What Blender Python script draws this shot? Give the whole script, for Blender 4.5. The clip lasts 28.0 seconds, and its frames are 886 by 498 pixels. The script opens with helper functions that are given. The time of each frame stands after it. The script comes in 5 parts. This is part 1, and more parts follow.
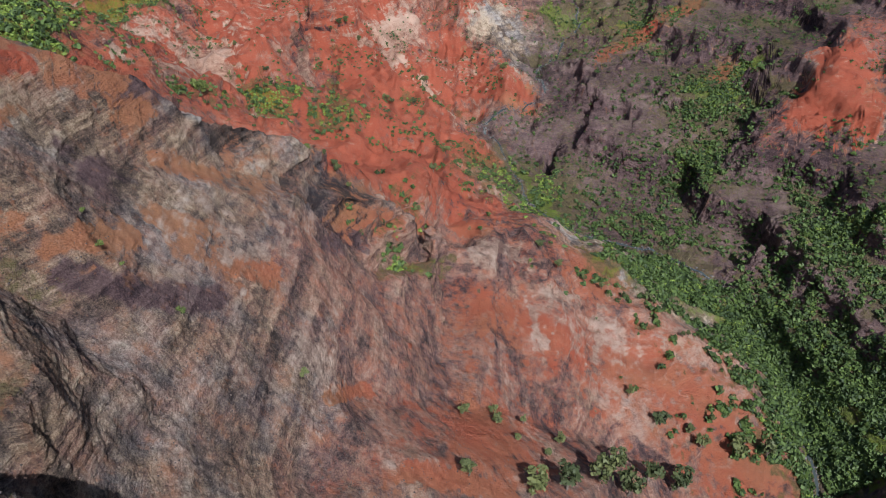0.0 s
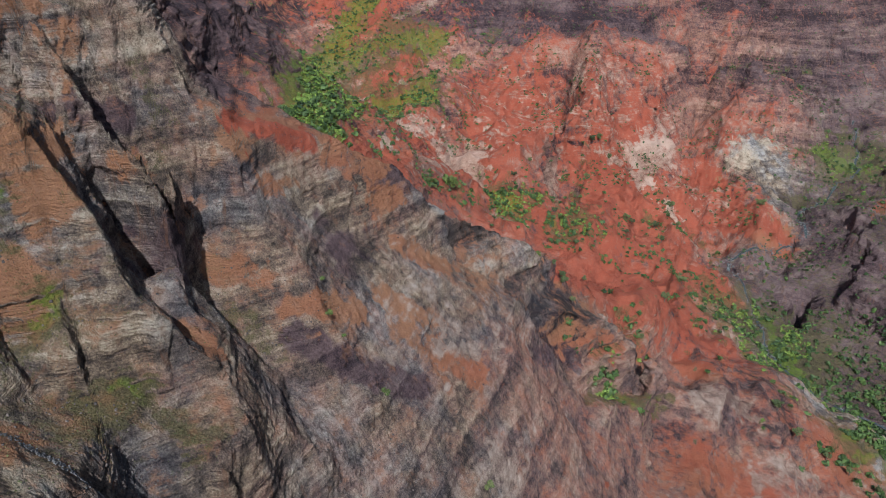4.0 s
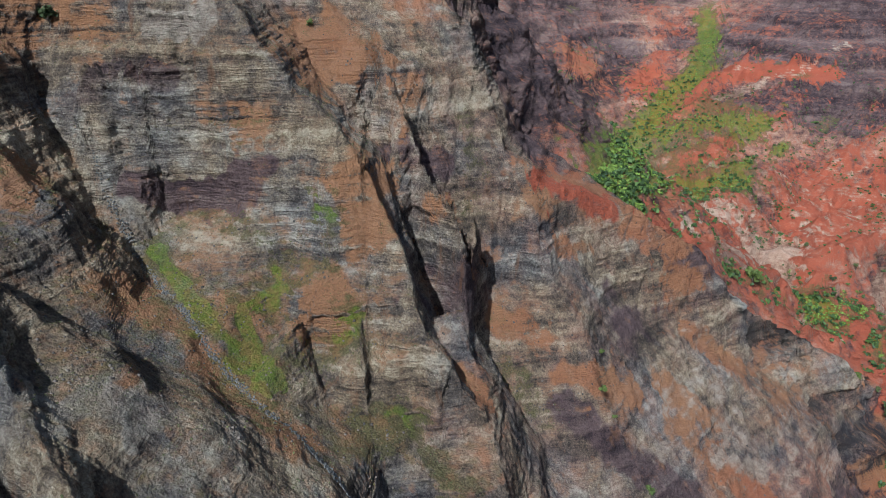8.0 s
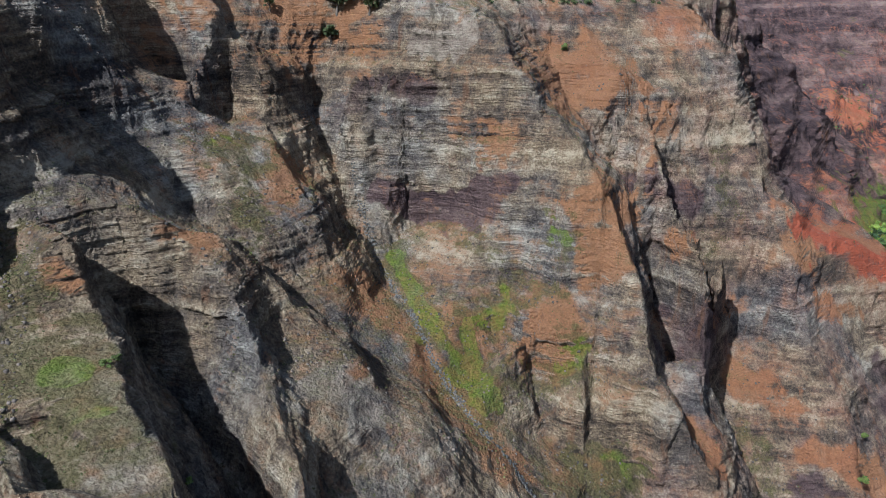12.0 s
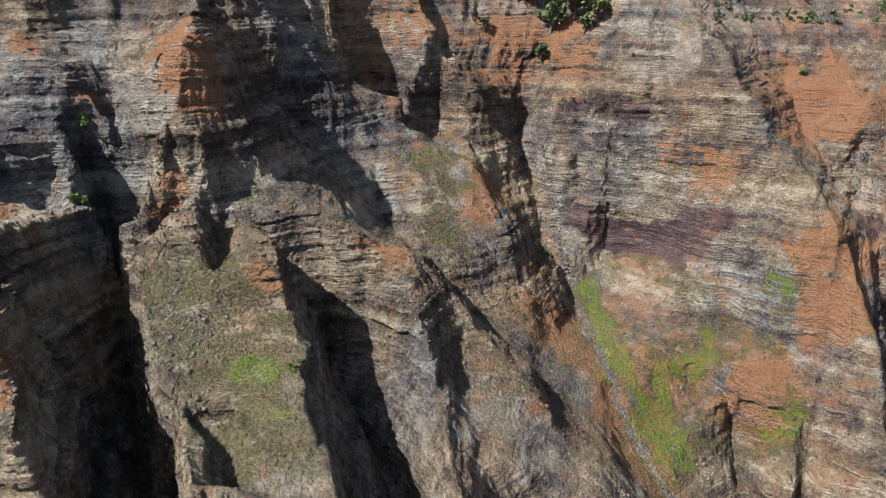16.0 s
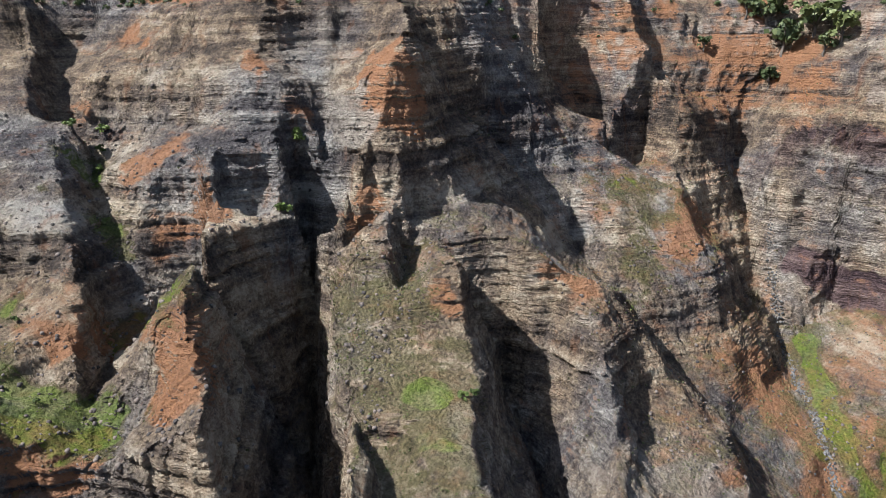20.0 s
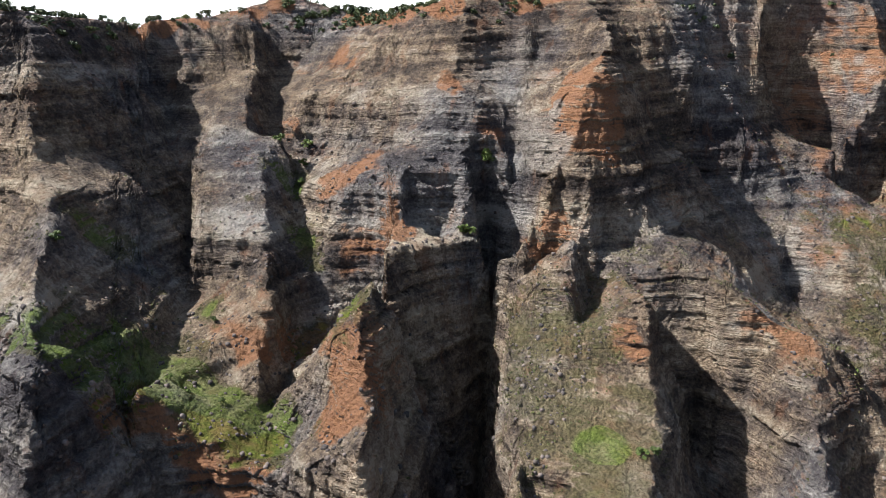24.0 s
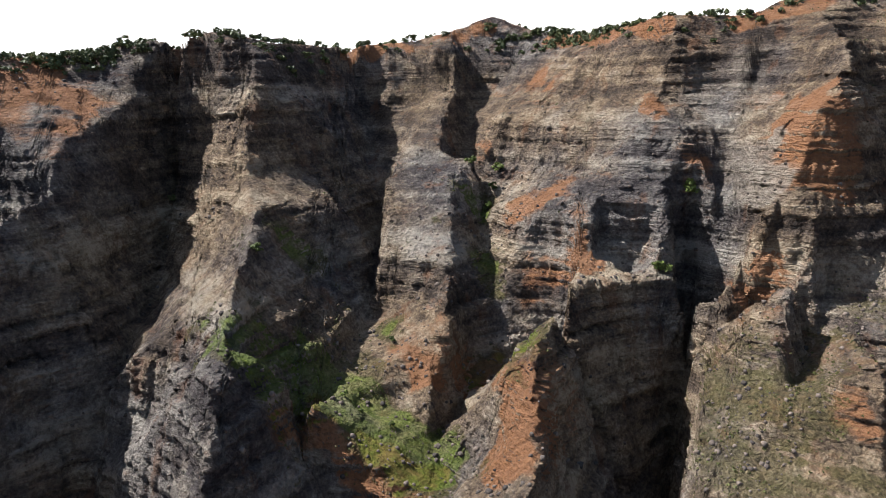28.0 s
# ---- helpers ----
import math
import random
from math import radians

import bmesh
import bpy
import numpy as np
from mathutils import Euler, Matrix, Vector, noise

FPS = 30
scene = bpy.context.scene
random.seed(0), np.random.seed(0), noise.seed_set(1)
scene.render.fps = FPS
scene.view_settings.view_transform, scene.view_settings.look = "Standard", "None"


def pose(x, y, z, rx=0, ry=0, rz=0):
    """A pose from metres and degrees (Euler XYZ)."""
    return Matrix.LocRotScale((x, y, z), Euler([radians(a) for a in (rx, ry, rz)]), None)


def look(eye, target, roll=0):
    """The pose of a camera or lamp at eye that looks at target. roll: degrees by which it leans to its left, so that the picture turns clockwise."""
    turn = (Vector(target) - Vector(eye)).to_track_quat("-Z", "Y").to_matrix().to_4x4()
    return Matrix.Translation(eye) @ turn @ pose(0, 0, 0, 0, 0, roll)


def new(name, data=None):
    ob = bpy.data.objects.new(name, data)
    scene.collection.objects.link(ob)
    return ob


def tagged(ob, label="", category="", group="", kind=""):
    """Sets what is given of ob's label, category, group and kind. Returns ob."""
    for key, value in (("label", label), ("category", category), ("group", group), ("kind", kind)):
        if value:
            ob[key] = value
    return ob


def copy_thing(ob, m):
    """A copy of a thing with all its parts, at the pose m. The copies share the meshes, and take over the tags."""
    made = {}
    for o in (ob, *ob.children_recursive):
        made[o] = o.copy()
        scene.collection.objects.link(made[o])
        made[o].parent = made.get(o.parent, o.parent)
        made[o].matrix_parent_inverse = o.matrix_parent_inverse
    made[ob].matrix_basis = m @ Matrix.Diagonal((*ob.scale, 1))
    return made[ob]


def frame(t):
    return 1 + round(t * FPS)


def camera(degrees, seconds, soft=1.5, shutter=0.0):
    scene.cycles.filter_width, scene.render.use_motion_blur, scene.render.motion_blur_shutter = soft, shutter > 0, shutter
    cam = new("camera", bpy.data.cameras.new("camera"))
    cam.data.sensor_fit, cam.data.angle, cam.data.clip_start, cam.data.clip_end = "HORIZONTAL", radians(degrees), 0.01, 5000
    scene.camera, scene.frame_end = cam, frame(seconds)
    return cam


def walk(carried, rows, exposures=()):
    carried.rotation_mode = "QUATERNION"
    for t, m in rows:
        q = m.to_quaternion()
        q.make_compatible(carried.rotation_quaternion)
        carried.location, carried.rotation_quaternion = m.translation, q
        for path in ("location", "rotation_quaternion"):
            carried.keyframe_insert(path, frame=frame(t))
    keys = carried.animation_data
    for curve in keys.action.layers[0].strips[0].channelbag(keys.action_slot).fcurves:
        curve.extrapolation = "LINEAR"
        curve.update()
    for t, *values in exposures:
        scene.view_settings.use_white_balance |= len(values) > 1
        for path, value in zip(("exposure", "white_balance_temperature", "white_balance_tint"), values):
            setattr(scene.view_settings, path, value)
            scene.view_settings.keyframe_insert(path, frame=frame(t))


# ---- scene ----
cam = camera(65.44, 28.0, soft=0.85)

# seconds, x, y, z, heading to the left of +y, tilt, lean
FLIGHT = [
    (0, -1.07, -0.64, 602.23, 1.928, -36.677, 1.058),
    (0.5, -1.13, 1.05, 601.17, 4.175, -35.444, 0.958),
    (1, -1.32, 2.75, 600.30, 6.449, -34.321, 0.825),
    (1.5, -1.65, 4.43, 599.61, 8.734, -33.222, 0.753),
    (2, -2.10, 6.09, 599.04, 11.259, -32.156, 0.668),
    (2.5, -2.62, 7.71, 598.52, 13.973, -31.092, 0.639),
    (3, -3.19, 9.31, 598.08, 16.945, -30.010, 0.533),
    (3.5, -3.78, 10.89, 597.67, 20.368, -28.968, 0.369),
    (5.5, -7.31, 16.74, 596.15, 31.850, -24.865, 0.186),
    (6, -8.77, 17.24, 595.16, 34.781, -23.889, 0.040),
    (6.5, -10.34, 17.45, 594.02, 37.833, -23.299, -0.050),
    (7, -11.99, 17.46, 592.74, 41.439, -22.884, -0.200),
    (7.5, -13.61, 17.30, 591.43, 45.173, -22.450, -0.324),
    (8, -15.16, 16.98, 590.14, 48.640, -22.013, -0.453),
    (8.5, -16.60, 16.53, 588.83, 52.129, -21.554, -0.529),
    (9, -17.94, 16.02, 587.45, 55.169, -21.093, -0.495),
    (9.5, -19.20, 15.50, 586.01, 57.536, -20.631, -0.507),
    (10, -20.39, 15.04, 584.60, 59.536, -20.171, -0.491),
    (10.5, -21.60, 14.79, 583.29, 61.473, -19.731, -0.449),
    (11, -22.86, 14.81, 582.21, 63.550, -19.323, -0.411),
    (11.5, -24.22, 15.06, 581.41, 65.609, -18.986, -0.365),
    (12, -25.63, 15.41, 580.90, 67.645, -18.710, -0.373),
    (12.5, -27.02, 15.82, 580.53, 69.700, -18.459, -0.365),
    (14.5, -31.83, 18.01, 580.00, 78.172, -17.609, -0.247),
    (15, -33.05, 18.45, 579.82, 80.282, -17.390, -0.235),
    (15.5, -34.25, 18.81, 579.66, 82.397, -17.159, -0.210),
    (16, -35.42, 19.10, 579.54, 84.503, -16.922, -0.182),
    (16.5, -36.59, 19.38, 579.47, 86.614, -16.725, -0.134),
    (17, -37.75, 19.64, 579.49, 88.756, -16.532, -0.093),
    (17.5, -38.91, 19.84, 579.52, 90.877, -16.359, -0.072),
    (18, -40.12, 20.00, 579.56, 92.951, -16.162, -0.054),
    (18.5, -41.30, 20.13, 579.57, 94.988, -15.967, -0.037),
    (19, -42.49, 20.19, 579.60, 97.014, -15.764, 0.019),
    (19.5, -43.66, 20.21, 579.60, 99.052, -15.560, 0.038),
    (20, -44.80, 20.21, 579.57, 101.066, -15.366, 0.079),
    (20.5, -45.95, 20.18, 579.52, 103.064, -15.161, 0.098),
    (21, -47.17, 20.11, 579.47, 105.017, -14.962, 0.119),
    (21.5, -48.42, 19.98, 579.47, 106.972, -14.798, 0.188),
    (23.5, -52.91, 18.95, 579.73, 115.034, -14.087, 0.294),
    (24, -53.95, 18.57, 579.77, 117.041, -13.884, 0.315),
    (24.5, -55.00, 18.17, 579.85, 119.029, -13.683, 0.331),
    (25, -56.10, 17.77, 579.98, 121.064, -13.506, 0.398),
    (25.5, -57.13, 17.37, 580.08, 123.108, -13.305, 0.429),
    (26, -58.14, 16.92, 580.11, 125.136, -13.110, 0.467),
    (26.5, -59.10, 16.45, 580.17, 127.131, -12.914, 0.511),
    (27, -60.00, 15.95, 580.20, 129.134, -12.723, 0.548),
    (27.5, -60.84, 15.40, 580.15, 131.112, -12.500, 0.598),
    (28, -61.67, 14.78, 579.99, 133.080, -12.259, 0.611),
]
walk(cam, [(t, pose(x, y, z, 90 + tilt, 0, heading) @ pose(0, 0, 0, 0, 0, lean)) for t, x, y, z, heading, tilt, lean in FLIGHT],
     exposures=[(0, 0.2, 5950, 13), (3, 0.1, 5750, 10), (6, 0.1, 5400, 4), (9, 0.4, 5450, 0), (12, 0.55, 5550, 3), (15, 0.78, 6050, 5), (21, 1.05, 5950, 8), (28, 0.85, 6400, 10)])

# ---- sky and sun ----
SUN_HEADING, SUN_HEIGHT = 205.0, 48.5
sky_world = bpy.data.worlds.new("sky")
scene.world = sky_world
sky_world.use_nodes = True
sky_nodes = sky_world.node_tree.nodes
sky_tex = sky_nodes.new("ShaderNodeTexSky")
sky_tex.sky_type = 'NISHITA'
sky_tex.sun_disc = False
sky_tex.sun_elevation = radians(SUN_HEIGHT)
sky_tex.sun_rotation = radians(-SUN_HEADING)
sky_tex.altitude = 0
sky_tex.dust_density = 1.5
sky_nodes["Background"].inputs["Strength"].default_value = 0.082
sky_world.node_tree.links.new(sky_tex.outputs[0], sky_nodes["Background"].inputs["Color"])

sun_data = bpy.data.lights.new("sun", 'SUN')
sun_data.energy, sun_data.angle, sun_data.color = 5.2, radians(0.53), (1.0, 0.98, 0.965)
sun = new("sun", sun_data)
a, b = radians(SUN_HEADING), radians(SUN_HEIGHT)
sun.matrix_world = look((0, 0, 900), Vector((0, 0, 900)) - 100 * Vector((-math.sin(a) * math.cos(b), math.cos(a) * math.cos(b), math.sin(b))))

# bright hazy sky low behind the western rim
haze, haze_nodes, haze_links = bpy.data.materials.new("hazy_sky"), None, None
haze.use_nodes = True
haze_nodes, haze_links = haze.node_tree.nodes, haze.node_tree.links
haze_nodes.clear()
glow = haze_nodes.new("ShaderNodeEmission")
glow.inputs["Color"].default_value, glow.inputs["Strength"].default_value = (1.0, 0.985, 0.96, 1), 1.15
clear = haze_nodes.new("ShaderNodeBsdfTransparent")
fade, height = haze_nodes.new("ShaderNodeMapRange"), haze_nodes.new("ShaderNodeSeparateXYZ")
where, blend = haze_nodes.new("ShaderNodeNewGeometry"), haze_nodes.new("ShaderNodeMixShader")
fade.inputs[1].default_value, fade.inputs[2].default_value = 1900, 2900
haze_links.new(where.outputs["Position"], height.inputs[0])
haze_links.new(height.outputs["Z"], fade.inputs[0])
haze_links.new(fade.outputs[0], blend.inputs[0])
haze_links.new(glow.outputs[0], blend.inputs[1])
haze_links.new(clear.outputs[0], blend.inputs[2])
haze_links.new(blend.outputs[0], haze_nodes.new("ShaderNodeOutputMaterial").inputs["Surface"])
arc = [radians(a) for a in range(60, 215, 5)]
sky_mesh = bpy.data.meshes.new("backdrop")
sky_mesh.from_pydata([(-35 - 4450 * math.sin(a), 20 + 4450 * math.cos(a), z) for z in (300, 1900, 2900) for a in arc], [],
                     [(r * len(arc) + i, r * len(arc) + i + 1, (r + 1) * len(arc) + i + 1, (r + 1) * len(arc) + i) for r in range(2) for i in range(len(arc) - 1)])
sky_mesh.materials.append(haze)
tagged(new("backdrop", sky_mesh), "white hazy sky low behind the rim", "sky", kind="structure")

# ---- materials ----
def mat(name):
    m = bpy.data.materials.new(name)
    m.use_nodes = True
    return m, m.node_tree.nodes, m.node_tree.links


class Net:
    """Short hand for building a node tree."""

    def __init__(self, name):
        self.m, self.nodes, self.links = mat(name)
        self.shader = self.nodes["Principled BSDF"]

    def node(self, kind, **values):
        n = self.nodes.new(kind)
        for key, value in values.items():
            if key == "operation":
                n.operation = value
            elif key == "blend":
                n.blend_type = value
            elif key == "feature":
                n.feature = value
        return n

    def put(self, socket, value):
        if isinstance(value, bpy.types.NodeSocket):
            self.links.new(value, socket)
        else:
            socket.default_value = value

    def math(self, op, a, b=0.0, clamp=False):
        n = self.node("ShaderNodeMath", operation=op)
        n.use_clamp = clamp
        self.put(n.inputs[0], a)
        self.put(n.inputs[1], b)
        return n.outputs[0]

    def noise(self, vector, scale, detail=4.0, rough=0.55):
        n = self.node("ShaderNodeTexNoise")
        self.put(n.inputs["Vector"], vector)
        n.inputs["Scale"].default_value = scale
        n.inputs["Detail"].default_value = detail
        n.inputs["Roughness"].default_value = rough
        return n.outputs["Fac"]

    def stretch(self, vector, sx, sy, sz):
        n = self.node("ShaderNodeVectorMath", operation='MULTIPLY')
        self.put(n.inputs[0], vector)
        n.inputs[1].default_value = (sx, sy, sz)
        return n.outputs[0]

    def mix(self, fac, a, b, blend='MIX'):
        n = self.node("ShaderNodeMixRGB", blend=blend)
        self.put(n.inputs[0], fac)
        self.put(n.inputs[1], a if isinstance(a, bpy.types.NodeSocket) else (*a, 1))
        self.put(n.inputs[2], b if isinstance(b, bpy.types.NodeSocket) else (*b, 1))
        return n.outputs[0]

    def ramp(self, fac, *stops):
        n = self.node("ShaderNodeValToRGB")
        self.put(n.inputs[0], fac)
        band = n.color_ramp
        while len(band.elements) < len(stops):
            band.elements.new(0.5)
        for e, (at, col) in zip(band.elements, stops):
            e.position, e.color = at, (*col, 1)
        return n.outputs[0]

    def step(self, value, lo, hi):
        n = self.node("ShaderNodeMapRange")
        n.interpolation_type = 'SMOOTHSTEP'
        self.put(n.inputs[0], value)
        n.inputs[1].default_value, n.inputs[2].default_value = lo, hi
        return n.outputs[0]

    def field(self, name):
        n = self.node("ShaderNodeAttribute")
        n.attribute_name = name
        return n.outputs["Fac"]

    def bump(self, height, strength, distance, under=None):
        n = self.node("ShaderNodeBump")
        n.inputs["Strength"].default_value, n.inputs["Distance"].default_value = strength, distance
        self.put(n.inputs["Height"], height)
        if under is not None:
            self.put(n.inputs["Normal"], under)
        return n.outputs[0]


def canyon_rock():
    """Bedded lava with red soil, pale ash and thin grass, told apart by the land's own fields."""
    k = Net("canyon_rock")
    geo = k.node("ShaderNodeNewGeometry")
    pos = geo.outputs["Position"]
    up = k.node("ShaderNodeSeparateXYZ")
    k.put(up.inputs[0], geo.outputs["Normal"])
    up = up.outputs["Z"]
    sway = k.math('MULTIPLY', k.math('SUBTRACT', k.noise(pos, 0.012, 2), 0.5), 7.0)
    lift = k.node("ShaderNodeCombineXYZ")
    k.put(lift.inputs[2], sway)
    bed = k.node("ShaderNodeVectorMath", operation='ADD')
    k.put(bed.inputs[0], pos)
    k.put(bed.inputs[1], lift.outputs[0])
    tilt = k.node("ShaderNodeVectorMath", operation='DOT_PRODUCT')
    k.put(tilt.inputs[0], bed.outputs[0])
    tilt.inputs[1].default_value = (0.02, -0.015, 1.0)
    flat = k.node("ShaderNodeCombineXYZ")
    sep = k.node("ShaderNodeSeparateXYZ")
    k.put(sep.inputs[0], pos)
    k.put(flat.inputs[0], sep.outputs[0])
    k.put(flat.inputs[1], sep.outputs[1])
    k.put(flat.inputs[2], tilt.outputs["Value"])
    bed = flat.outputs[0]
    big = k.noise(k.stretch(bed, 0.004, 0.004, 0.05), 1.0, 3)
    mid = k.noise(k.stretch(bed, 0.034, 0.034, 0.42), 1.0, 5, 0.6)
    thin = k.noise(k.stretch(bed, 0.17, 0.17, 1.5), 1.0, 4, 0.6)
    broad = k.noise(k.stretch(bed, 0.012, 0.012, 0.15), 1.0, 4, 0.6)
    mottle = k.noise(pos, 0.06, 8, 0.6)
    grit = k.noise(pos, 1.1, 8, 0.7)
    red, dark, soil, grass, pale = (k.field(n) for n in ("red", "dark", "soil", "grass", "pale"))

    steep = k.math('SUBTRACT', 1.0, k.step(up, 0.45, 0.85))
    shown = k.math('MULTIPLY', k.math('ADD', 0.42, k.math('MULTIPLY', steep, 0.7)), k.math('ADD', 0.3, k.math('MULTIPLY', k.step(k.noise(pos, 0.03, 4), 0.35, 0.65), 0.8)))
    bands = k.math('ADD', k.math('MULTIPLY', k.math('SUBTRACT', mid, 0.5), 0.36), k.math('MULTIPLY', k.math('SUBTRACT', thin, 0.5), 0.22))
    beds = k.math('ADD', 0.55, k.math('ADD', k.math('MULTIPLY', bands, shown), k.math('ADD', k.math('MULTIPLY', k.math('SUBTRACT', big, 0.5), 0.36), k.math('MULTIPLY', k.math('SUBTRACT', broad, 0.5), 0.4))))
    blotch = k.noise(pos, 0.19, 7, 0.68)
    beds = k.math('ADD', beds, k.math('ADD', k.math('MULTIPLY', k.math('SUBTRACT', grit, 0.5), 0.55), k.math('ADD', k.math('MULTIPLY', k.math('SUBTRACT', mottle, 0.5), 0.34), k.math('MULTIPLY', k.math('SUBTRACT', blotch, 0.5), 0.55))))
    # painted ledge shading: recessed beds are darkened, jutting ones lightened
    beds = k.math('ADD', beds, k.math('MULTIPLY', k.field("tone"), 0.16))
    lava = k.ramp(beds, (0.36, (0.040, 0.034, 0.036)), (0.49, (0.115, 0.100, 0.096)), (0.59, (0.215, 0.192, 0.172)), (0.72, (0.42, 0.38, 0.33)))
    rust = k.ramp(beds, (0.36, (0.070, 0.042, 0.042)), (0.49, (0.20, 0.110, 0.090)), (0.59, (0.32, 0.165, 0.115)), (0.72, (0.45, 0.27, 0.19)))
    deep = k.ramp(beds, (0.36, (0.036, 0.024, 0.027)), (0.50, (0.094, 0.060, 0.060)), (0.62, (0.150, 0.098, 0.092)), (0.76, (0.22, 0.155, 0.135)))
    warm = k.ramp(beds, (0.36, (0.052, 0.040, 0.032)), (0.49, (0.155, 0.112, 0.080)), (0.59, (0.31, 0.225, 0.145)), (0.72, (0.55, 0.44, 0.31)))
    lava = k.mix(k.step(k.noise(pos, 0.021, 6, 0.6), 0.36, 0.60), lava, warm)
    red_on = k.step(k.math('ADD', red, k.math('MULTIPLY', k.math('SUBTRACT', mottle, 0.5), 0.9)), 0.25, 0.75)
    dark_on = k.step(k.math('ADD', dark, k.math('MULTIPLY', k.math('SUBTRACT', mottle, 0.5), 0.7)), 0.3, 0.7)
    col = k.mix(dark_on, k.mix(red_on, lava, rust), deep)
    # rust streaks down steep faces
    streak = k.noise(k.stretch(pos, 0.16, 0.16, 0.012), 1.0, 5, 0.6)
    streak_on = k.math('MULTIPLY', k.step(streak, 0.56, 0.72), 0.55)
    col = k.mix(streak_on, col, (0.22, 0.105, 0.055))
    # loose soil on gentler ground
    run = k.noise(k.stretch(pos, 0.13, 0.13, 0.022), 1.0, 6, 0.62)
    soil_at = k.math('ADD', soil, k.math('ADD', k.math('MULTIPLY', k.math('SUBTRACT', mottle, 0.5), 1.1), k.math('MULTIPLY', k.math('SUBTRACT', up, 0.66), k.math('ADD', 0.2, k.math('MULTIPLY', soil, 0.8)))))
    soil_at = k.math('ADD', soil_at, k.math('ADD', k.math('MULTIPLY', k.math('SUBTRACT', thin, 0.5), 0.7), k.math('MULTIPLY', k.math('SUBTRACT', run, 0.5), 1.5)))
    soil_on = k.math('MULTIPLY', k.step(soil_at, 0.30, 0.95), 0.9)
    hue = k.math('ADD', red, k.math('MULTIPLY', k.math('SUBTRACT', k.noise(pos, 0.02, 4), 0.5), 0.5))
    earth = k.mix(k.step(hue, 0.3, 0.8), (0.44, 0.205, 0.09), (0.50, 0.10, 0.042))
    earth = k.mix(k.step(grit, 0.35, 0.75), k.mix(0.45, earth, (0.15, 0.078, 0.06)), earth)
    earth = k.mix(k.math('MULTIPLY', k.step(run, 0.52, 0.78), 0.3), earth, (0.46, 0.30, 0.20))
    col = k.mix(soil_on, col, earth)
    # pale weathered ash and scree
    wash = k.math('MULTIPLY', k.math('SUBTRACT', k.noise(k.stretch(pos, 0.03, 0.03, 0.006), 1.0, 5, 0.6), 0.5), 1.3)
    pale_on = k.step(k.math('ADD', k.math('ADD', pale, k.math('MULTIPLY', wash, red)), k.math('ADD', k.math('MULTIPLY', k.math('SUBTRACT', mottle, 0.5), 1.0), k.math('MULTIPLY', k.math('SUBTRACT', mid, 0.5), 0.8))), 0.42, 0.78)
    col = k.mix(k.math('MULTIPLY', pale_on, 0.85), col, k.mix(red, k.ramp(beds, (0.38, (0.13, 0.11, 0.095)), (0.56, (0.31, 0.27, 0.22)), (0.72, (0.46, 0.41, 0.34))), k.ramp(beds, (0.38, (0.24, 0.13, 0.09)), (0.56, (0.45, 0.29, 0.20)), (0.72, (0.58, 0.42, 0.31)))))
    # thin grass
    veil = k.math('ADD', k.math('MULTIPLY', k.math('SUBTRACT', k.noise(pos, 0.13, 8, 0.7), 0.5), 2.6), k.math('MULTIPLY', k.math('SUBTRACT', up, 0.6), 1.6))
    turf_at = k.math('ADD', k.math('MULTIPLY', grass, 0.82), k.math('MULTIPLY', veil, k.math('ADD', 0.1, k.math('MULTIPLY', k.math('MINIMUM', grass, 0.6), 1.4))))
    turf_on = k.step(turf_at, 0.40, 0.85)
    turf = k.ramp(grit, (0.3, (0.05, 0.045, 0.018)), (0.5, (0.115, 0.10, 0.038)), (0.7, (0.21, 0.17, 0.078)))
    lush = k.mix(k.math('MULTIPLY', k.step(grass, 1.0, 1.28), 0.9), turf, k.ramp(grit, (0.35, (0.075, 0.12, 0.010)), (0.65, (0.17, 0.24, 0.02))))
    col = k.mix(k.math('MULTIPLY', turf_on, k.math('ADD', 0.45, k.math('MULTIPLY', k.step(blotch, 0.35, 0.65), 0.45))), col, lush)
    k.put(k.shader.inputs["Base Color"], col)
    k.shader.inputs["Roughness"].default_value = 0.95
    k.shader.inputs["Specular IOR Level"].default_value = 0.15
    crack = k.node("ShaderNodeTexVoronoi", feature='DISTANCE_TO_EDGE')
    k.put(crack.inputs["Vector"], k.stretch(bed, 0.22, 0.22, 0.55))
    crack.inputs["Scale"].default_value = 1.0
    edge = k.step(crack.outputs["Distance"], 0.0, 0.12)
    rough = k.math('MULTIPLY', k.math('ADD', k.math('MULTIPLY', mid, 1.9), k.math('MULTIPLY', thin, 1.2)), shown)
    rough = k.math('ADD', rough, k.math('ADD', k.math('MULTIPLY', mottle, 1.3), k.math('ADD', k.math('MULTIPLY', blotch, 1.7), k.math('MULTIPLY', grit, 1.3))))
    rough = k.math('ADD', rough, k.math('MULTIPLY', edge, 0.18))
    k.put(k.shader.inputs["Normal"], k.bump(rough, 1.0, 2.3))
    return k.m


ROCK = canyon_rock()

from mathutils import bvhtree, geometry

# ---- the lie of the land: crests stand up, draws run between them (east, north, height) ----
LAND = {"crest": [], "draw": []}
FIELDS = ("red", "dark", "soil", "grass", "pale", "calm")
